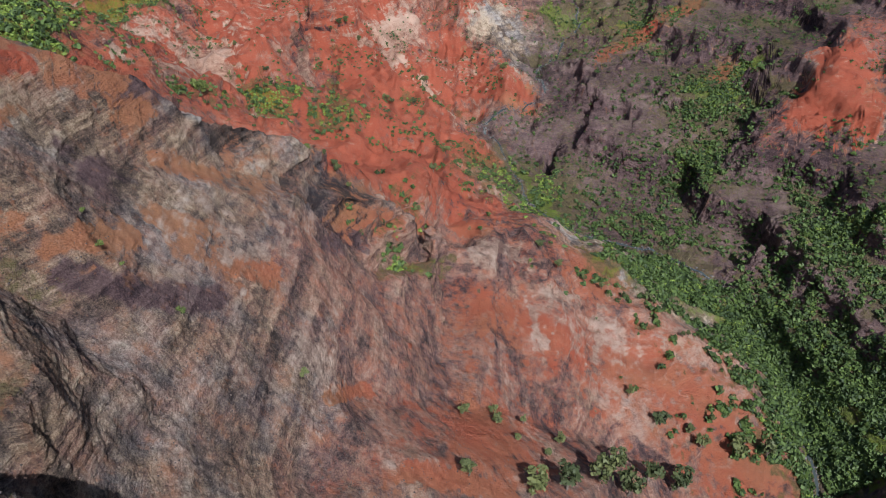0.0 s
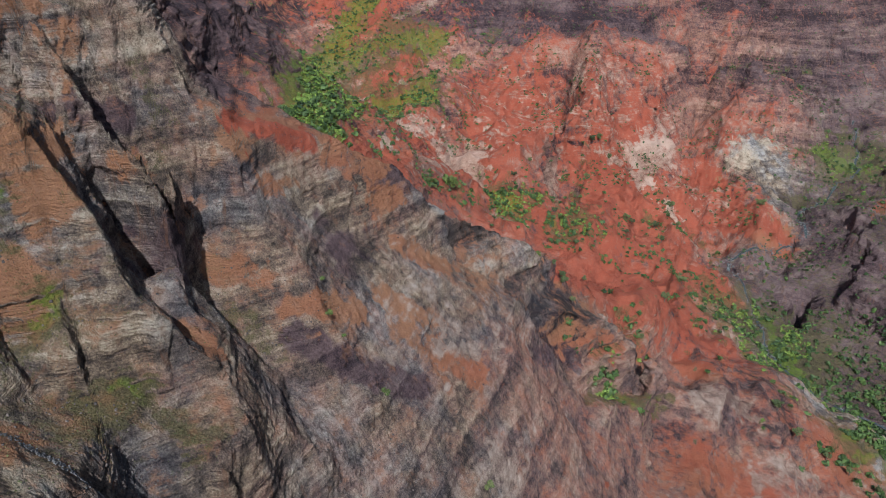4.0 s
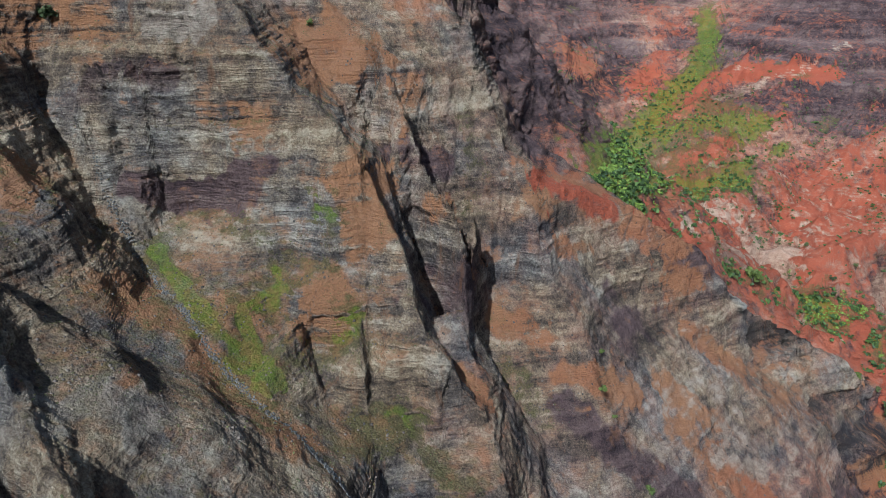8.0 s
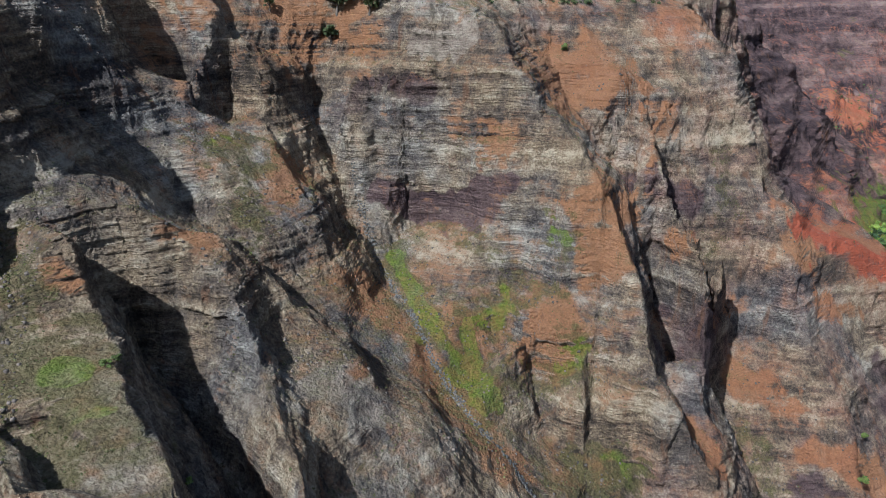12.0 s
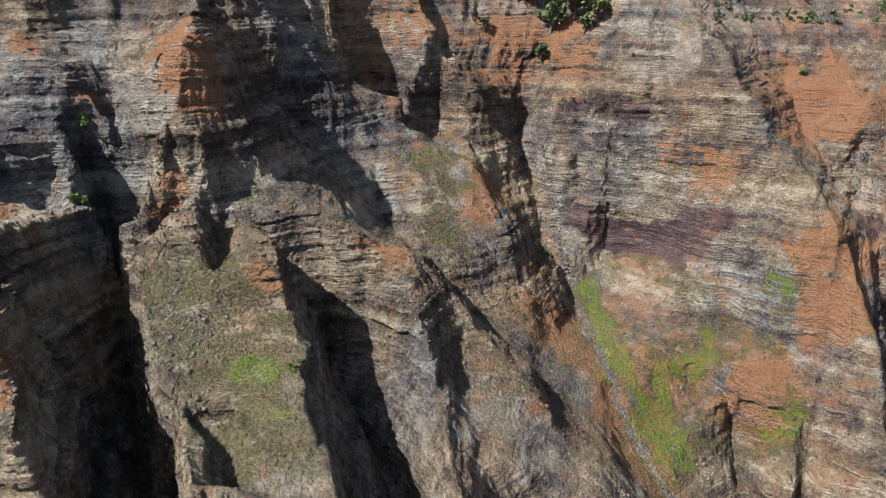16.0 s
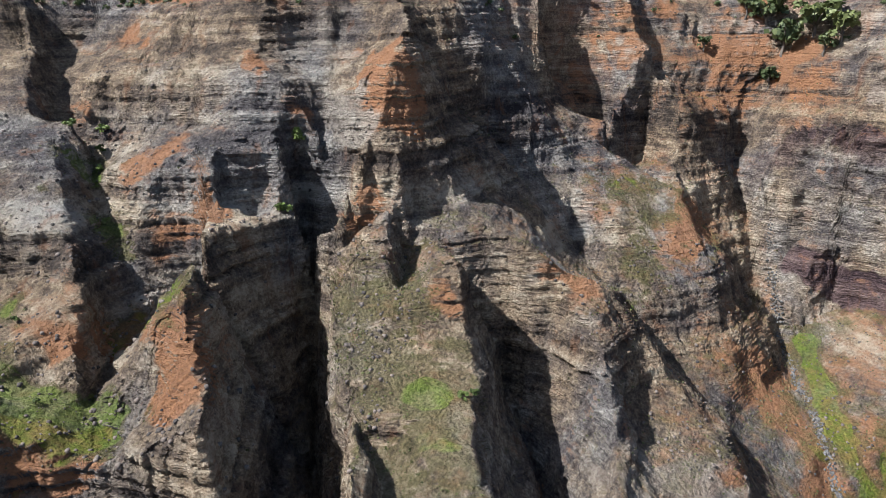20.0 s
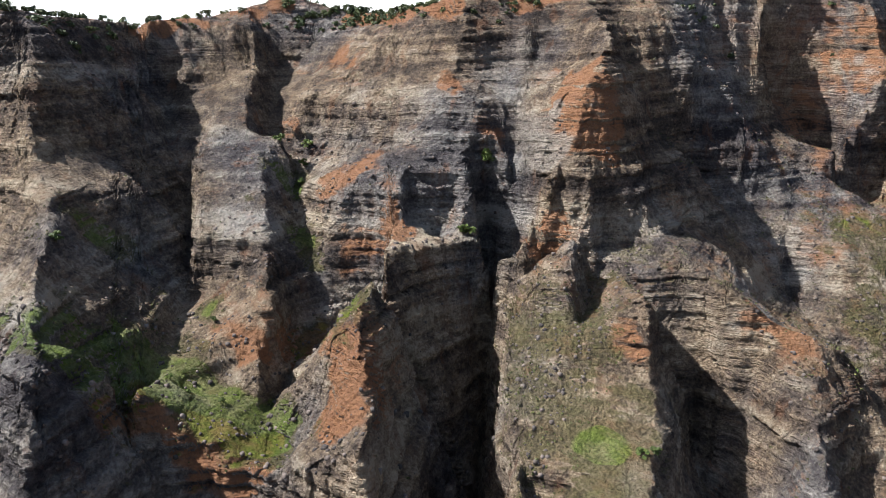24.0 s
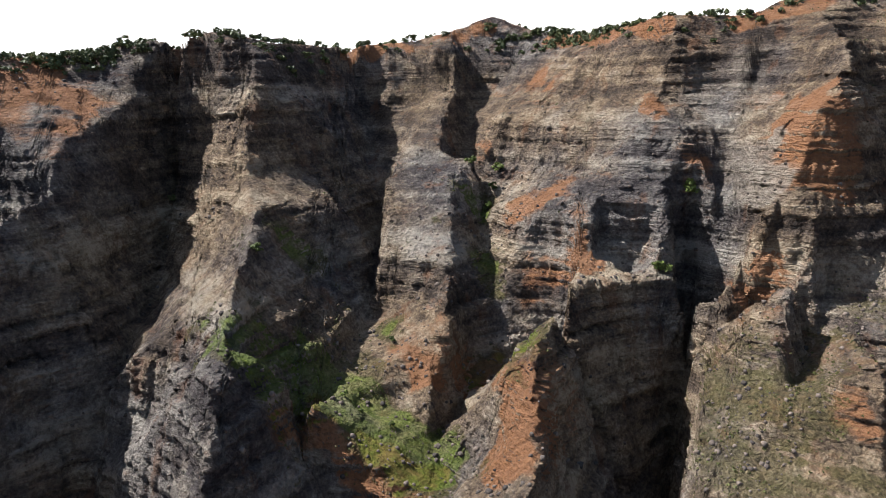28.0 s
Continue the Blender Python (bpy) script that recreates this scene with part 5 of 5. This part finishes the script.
def plant_parts(kind, n):
    rng = np.random.default_rng(100 * n + len(kind))
    blobs, spread, low, high, blob, leaf, foot, each = SHAPES[kind]
    ang, out = rng.uniform(0, 2 * math.pi, blobs), spread * np.sqrt(rng.uniform(0.02, 1, blobs))
    top = rng.uniform(low, high, blobs) - 0.25 * (out / spread) ** 2 * (high - low)
    mids = np.stack([out * np.cos(ang), out * np.sin(ang), top], -1)
    thing = new(kind)
    fork = (rng.normal() * 0.03, rng.normal() * 0.03, low * 0.75)
    pieces = [limb(rng, (0, 0, -0.08), fork, foot, foot * 0.7, 8)]
    for m in mids[:6]:
        pieces.append(limb(rng, fork, m, foot * 0.5, foot * 0.15, 5))
    trunk = new("trunk" if kind != "bush" else "stems", mesh_from("trunk", *joined(pieces), BARK))
    crown = new("crown", mesh_from("crown", *leaf_cloud(rng, mids, blob * rng.uniform(0.7, 1.25, blobs), each, leaf), SCRUB if kind == "bush" else LEAF))
    trunk.parent = crown.parent = thing
    return tagged(thing, *SAYINGS[kind], group=GROVES[kind])


def grow(kind, x, y, height):
    height *= 0.6 if kind == "rim_tree" else 1.0
    n = int(plant_rng.integers(0, 4))
    z = float(land(np.array([x]), np.array([y]))[0])
    wide = plant_rng.uniform(0.9, 1.25)
    m = Matrix.LocRotScale((x, y, z - 0.02 * height), Euler((0, 0, plant_rng.uniform(0, 6.28))), (height * wide, height * wide, height))
    if (kind, n) not in GROWN:
        GROWN[kind, n] = plant_parts(kind, n)
        GROWN[kind, n].matrix_basis = m
        GROWN[kind, n]["first"] = 1
        return
    first = GROWN[kind, n]
    made = copy_thing(first, Matrix.Identity(4))
    made.matrix_basis = m


grow("rim_tree", -134, -218, 5.1)
grow("rim_tree", -139, -217, 4.0)
grow("rim_tree", -144, -216, 8.2)
grow("rim_tree", -150, -214, 8.2)
grow("rim_tree", -157, -214, 7.2)
grow("rim_tree", -159, -204, 6.9)
grow("rim_tree", -159, -191, 3.8)
grow("rim_tree", -171, -197, 5.0)
grow("rim_tree", -176, -188, 3.9)
grow("rim_tree", -193, -185, 3.6)
grow("rim_tree", -202, -188, 3.7)
grow("rim_tree", -210, -189, 4.2)
grow("rim_tree", -218, -191, 3.9)
grow("rim_tree", -232, -196, 4.9)
grow("rim_tree", -246, -200, 4.6)
grow("rim_tree", -261, -202, 6.0)
grow("rim_tree", -269, -198, 5.4)
grow("rim_tree", -284, -203, 6.3)
grow("rim_tree", -280, -189, 4.4)
grow("rim_tree", -295, -177, 6.9)
grow("rim_tree", -296, -168, 6.8)
grow("rim_tree", -300, -162, 6.1)
grow("rim_tree", -303, -159, 6.1)
grow("rim_tree", -305, -154, 6.3)
grow("rim_tree", -306, -147, 6.2)
grow("rim_tree", -297, -126, 4.5)
grow("rim_tree", -290, -116, 3.9)
grow("rim_tree", -281, -104, 4.1)
grow("rim_tree", -274, -83, 3.5)
grow("rim_tree", -282, -74, 3.0)
grow("rim_tree", -290, -70, 3.0)
grow("bush", -147, -93, 2.0)
grow("bush", -142, -94, 1.4)
grow("bush", -148, -89, 1.3)
grow("bush", -146, -123, 3.0)
grow("bush", -221, -61, 3.1)
grow("bush", -245, -64, 4.3)
grow("bush", -237, -125, 3.8)
grow("bush", -232, -123, 3.3)
grow("bush", -169, -102, 2.3)
grow("bush", -142, -104, 2.3)
grow("tree", -365, 1, 10.5)
grow("tree", -373, 9, 9.3)
grow("tree", -375, 13, 10.8)
grow("tree", -371, 4, 10.7)
grow("tree", -376, 17, 8.1)
grow("tree", -375, 27, 6.7)
grow("tree", -391, 99, 17.3)
grow("tree", -384, 107, 20.0)
grow("tree", -381, 117, 19.9)
grow("tree", -370, 125, 16.7)
grow("tree", -393, 91, 11.6)
grow("tree", -381, 101, 11.3)
grow("tree", -372, 120, 11.2)
grow("tree", -384, 73, 7.0)
grow("bush", -245, -64, 4.7)
grow("bush", -222, -59, 3.4)
grow("bush", -182, -2, 2.4)
grow("bush", -228, -129, 3.9)
grow("bush", -226, -120, 3.1)
grow("bush", -151, -83, 1.5)
grow("tree", -368, 1, 8.5)
grow("tree", -371, 5, 10.0)
grow("tree", -376, 20, 7.2)
grow("bush", -185, 0, 2.2)
grow("bush", -158, 12, 2.0)
grow("bush", -354, 221, 4.8)
grow("bush", -266, 40, 3.0)
grow("bush", -190, 281, 5.1)
grow("bush", -205, 299, 4.0)
grow("bush", -155, 279, 4.5)
grow("bush", -180, 279, 3.8)
grow("bush", -139, 529, 5.9)
grow("bush", -319, 755, 21.7)
grow("bush", -326, 716, 13.8)
grow("bush", -339, 906, 29.9)
grow("tree", -128, 545, 7.1)
grow("tree", -121, 548, 8.2)
grow("tree", -155, 766, 9.9)
grow("tree", -130, 711, 9.3)
grow("tree", -232, 1267, 17.7)
grow("tree", -243, 1259, 15.5)
grow("tree", -230, 1173, 14.6)
grow("tree", -208, 1263, 15.5)
grow("tree", -128, 1078, 11.7)
grow("tree", -139, 1088, 13.6)
grow("tree", -135, 982, 10.8)
grow("tree", -126, 982, 10.8)
grow("tree", -83, 1183, 16.8)
grow("tree", -80, 1227, 15.1)
grow("tree", -58, 1115, 12.1)
grow("tree", -4, 1150, 12.5)
grow("tree", -90, 1063, 13.4)
grow("tree", -73, 1009, 12.8)
grow("tree", -387, 1096, 12.1)
grow("tree", -309, 990, 10.9)
grow("tree", -300, 1046, 11.4)
grow("tree", -223, 928, 10.2)
grow("tree", -99, 877, 11.3)
grow("tree", -80, 847, 11.0)
grow("tree", -30, 859, 16.1)
grow("tree", -37, 679, 11.5)
grow("tree", -118, 541, 7.1)
grow("tree", -106, 533, 7.1)
grow("tree", -117, 546, 7.2)
grow("tree", 167, 460, 14.5)
grow("tree", 196, 440, 16.5)
grow("tree", 224, 435, 13.1)
grow("tree", 233, 424, 18.0)
grow("tree", 271, 426, 25.9)
grow("tree", 301, 429, 22.1)
grow("tree", 248, 450, 12.3)
grow("tree", 32, 356, 10.1)
grow("tree", 5, 354, 11.2)
grow("tree", 29, 371, 9.4)
grow("tree", 55, 373, 10.6)
grow("tree", 86, 366, 13.8)
grow("tree", 72, 338, 8.3)
grow("tree", 48, 342, 8.2)
grow("tree", -96, 295, 9.1)
grow("tree", 84, 603, 12.4)
grow("tree", 134, 592, 9.6)
grow("tree", 103, 587, 11.2)
grow("tree", 155, 593, 9.1)
grow("tree", 181, 591, 9.2)
grow("tree", 213, 605, 9.6)
grow("tree", 242, 542, 9.1)
grow("tree", 236, 541, 7.8)
grow("tree", -85, 1209, 15.1)
grow("tree", -50, 610, 9.7)
grow("tree", 9, 275, 15.7)
grow("tree", 81, 300, 26.2)
grow("tree", 113, 328, 28.5)
grow("tree", 140, 334, 29.9)
grow("tree", 57, 285, 20.8)
grow("tree", 171, 371, 27.0)
grow("tree", 203, 379, 28.4)
grow("tree", 139, 369, 20.9)
grow("tree", 65, 1289, 18.5)


# woods and scrub that nobody could count
stuff_rng = np.random.default_rng(5)
reach = np.hypot(pts[:, 0] - VIEW[0], pts[:, 1] - VIEW[1])
seen_part = np.repeat(np.degrees(az) < 180, ROWS)
clump = value_noise(pts[:, 0] / 45, pts[:, 1] / 45, pts[:, 2] / 45)


def thicket(name, label, category, chance, count, small, large, each, leaf, material, squash=0.8):
    pick = stuff_rng.choice(len(pts), size=count, replace=False, p=chance / chance.sum())
    size = stuff_rng.uniform(small, large, count) * stuff_rng.uniform(0.7, 1.1, count)
    mids = pts[pick] + np.stack([0 * size, 0 * size, size * 0.45], -1)
    co, fa = leaf_cloud(stuff_rng, mids, size, each, leaf, squash)
    tagged(new(name, mesh_from(name, co, fa, material)), label, category, kind="stuff")


grass_at, dark_at = cover[:, 3], cover[:, 1]
far_side = seen_part & (reach > 470) & (pts[:, 2] < 400) & (reach < 2300)
thicket("valley_woods", "dense green woods along the river and side valley", "woods", far_side * np.clip(grass_at - 0.2, 0, 1) ** 1.3 * (clump > -0.45) * (1 + 4 * (np.repeat(np.degrees(az), ROWS) < -14)), 12000, 1.8, 5.2, 16, 0.44, WOODS)
thicket("bright_grove", "yellow-green broadleaf trees along the streams", "woods", far_side * np.clip(grass_at - 0.7, 0, 1) * (clump > -0.3), 5200, 1.2, 3.0, 20, 0.4, BRIGHT)
thicket("butte_scrub", "scattered green scrub on the dark terraces", "scrub", far_side * (dark_at > 0.4) * np.clip(clump + 0.35, 0.05, 1) * (grass_at < 0.6), 7000, 1.2, 3.4, 10, 0.5, WOODS)
thicket("hill_trees", "small dark trees dotted over the red hills", "trees", far_side * (reach > 750) * (cover[:, 0] > 0.6) * (dark_at < 0.5) * (grass_at < 0.5) * np.clip(clump, 0.02, 1), 2200, 1.6, 3.6, 14, 0.45, WOODS)
room = np.linalg.norm(np.cross(across, along).reshape(-1, 3), axis=1)
near_side = seen_part & (reach > 120) & (reach < 430)
thicket("ledge_grass", "tufts of grass and weeds on the ledges", "grass", near_side * room * (grass_at < 1.0) * np.clip(np.minimum(grass_at, 0.6) + 0.5 * (normals[:, 2] - 0.6) - 0.30, 0, 1) * (clump > -0.5), 11000, 0.16, 0.42, 7, 0.55, TUFT, 0.6)
rim_zone = seen_part & (base_lookup(pts[:, 0], pts[:, 1], coarse_cover[..., 5]) > 0.35) & (pts[:, 2] > 586) & (reach > 200) & (reach < 520) & (normals[:, 2] > 0.7)
thicket("rim_scrub", "low scrub along the canyon rim", "scrub", rim_zone * np.clip(clump + 0.25, 0.02, 1), 2600, 0.6, 1.9, 26, 0.36, LEAF)


# ---- streams and stones ----
def stone_material(name, dark, light):
    k = Net(name)
    pos = k.node("ShaderNodeNewGeometry").outputs["Position"]
    isle = k.node("ShaderNodeNewGeometry").outputs["Random Per Island"]
    tone = k.math('ADD', k.math('MULTIPLY', k.noise(pos, 2.0, 6), 0.6), k.math('MULTIPLY', isle, 0.4))
    k.put(k.shader.inputs["Base Color"], k.ramp(tone, (0.3, dark), (0.7, light)))
    k.shader.inputs["Roughness"].default_value = 0.9
    k.put(k.shader.inputs["Normal"], k.bump(k.noise(pos, 3.0, 6), 0.6, 0.3))
    return k.m


STONE = stone_material("grey_stone", (0.055, 0.05, 0.046), (0.18, 0.165, 0.15))
BROWN_STONE = stone_material("brown_stone", (0.045, 0.036, 0.031), (0.20, 0.155, 0.125))


def stones(name, label, places, sizes, material, rng):
    """Uneven eight-cornered boulders, joined."""
    box = np.array([(-1, -1, -1), (1, -1, -1), (1, 1, -1), (-1, 1, -1), (-0.7, -0.7, 1), (0.7, -0.7, 1), (0.7, 0.7, 1), (-0.7, 0.7, 1)], float)
    side = np.array([(0, 3, 2, 1), (4, 5, 6, 7), (0, 1, 5, 4), (1, 2, 6, 5), (2, 3, 7, 6), (3, 0, 4, 7)])
    n = len(places)
    co = box[None] * rng.uniform(0.55, 1.2, (n, 8, 3))
    t = rng.uniform(0, 6.28, n)
    c, s = np.cos(t)[:, None], np.sin(t)[:, None]
    co = np.stack([co[..., 0] * c - co[..., 1] * s, co[..., 0] * s + co[..., 1] * c, co[..., 2] * 0.7], -1) * sizes[:, None, None] * 0.5
    co = co + places[:, None]
    fa = (side[None] + (np.arange(n) * 8)[:, None, None]).reshape(-1, 4)
    return tagged(new(name, mesh_from(name, co.reshape(-1, 3), fa, material)), label, "stones", kind="stuff")


def along(line_pts, count, width, rng):
    p = np.array(line_pts, float)
    step = np.concatenate([[0], np.cumsum(np.linalg.norm(np.diff(p[:, :2], axis=0), axis=1))])
    d = rng.uniform(0, step[-1], count)
    x, y = np.interp(d, step, p[:, 0]), np.interp(d, step, p[:, 1])
    x, y = x + rng.normal(size=count) * width, y + rng.normal(size=count) * width
    return np.stack([x, y, land(x, y)], -1)


stone_rng = np.random.default_rng(8)
RIVER = [(270, 1976), (254, 1616), (137, 1350), (146, 1228), (28, 1105), (61, 996), (96, 870), (153, 808), (260, 766), (338, 696), (376, 596), (383, 534), (365, 429), (344, 354)]
STREAM = [(-380, 78), (-362, 92), (-337, 97), (-309, 100), (-277, 103), (-254, 102), (-234, 105), (-213, 107), (-202, 112), (-139, 116)]
places = along(RIVER, 1500, 4.0, stone_rng)
stones("river_boulders", "pale grey boulders lining the river bed", places, stone_rng.uniform(1.0, 3.6, 1500), STONE, stone_rng)
places = along(STREAM[2:], 1600, 0.9, stone_rng)
stones("stream_rubble", "grey rubble filling the dry stream bed", places, stone_rng.uniform(0.3, 1.0, 1600), STONE, stone_rng)
steep = near_side * np.clip(normals[:, 2] - 0.35, 0, 1) * (clump > -0.2)
pick = stone_rng.choice(len(pts), size=7000, replace=False, p=steep / steep.sum())
stones("loose_rocks", "loose brown rocks scattered over the slopes", pts[pick], stone_rng.uniform(0.25, 0.9, 7000) * stone_rng.uniform(0.6, 1.6, 7000), BROWN_STONE, stone_rng)

# water: a narrow ribbon in the bed
k = Net("river_water")
k.shader.inputs["Base Color"].default_value = (0.05, 0.06, 0.055, 1)
k.shader.inputs["Roughness"].default_value = 0.12
k.put(k.shader.inputs["Normal"], k.bump(k.noise(k.node("ShaderNodeNewGeometry").outputs["Position"], 0.8, 4), 0.3, 0.3))
p = np.array(RIVER, float)
step = np.concatenate([[0], np.cumsum(np.linalg.norm(np.diff(p[:, :2], axis=0), axis=1))])
d = np.arange(0, step[-1], 4.0)
x, y = np.interp(d, step, p[:, 0]), np.interp(d, step, p[:, 1])
x, y = x + 3 * flat_noise(x / 40, y / 40, 91), y + 3 * flat_noise(x / 40, y / 40, 92)
level = np.minimum.accumulate(land(x, y) + 1.0)
tx, ty = np.gradient(x), np.gradient(y)
tn = np.hypot(tx, ty) + 1e-9
half = 2.2 + 0.8 * flat_noise(x / 25, y / 25, 93)
left = np.stack([x - ty / tn * half, y + tx / tn * half, land(x, y) + 0.6], -1)
right = np.stack([x + ty / tn * half, y - tx / tn * half, land(x, y) + 0.6], -1)
co = np.concatenate([left, right])
n = len(x)
fa = np.array([(i, n + i, n + i + 1, i + 1) for i in range(n - 1)])
tagged(new("water", mesh_from("water", co, fa, k.m)), "narrow river running between boulders", "water", kind="structure")
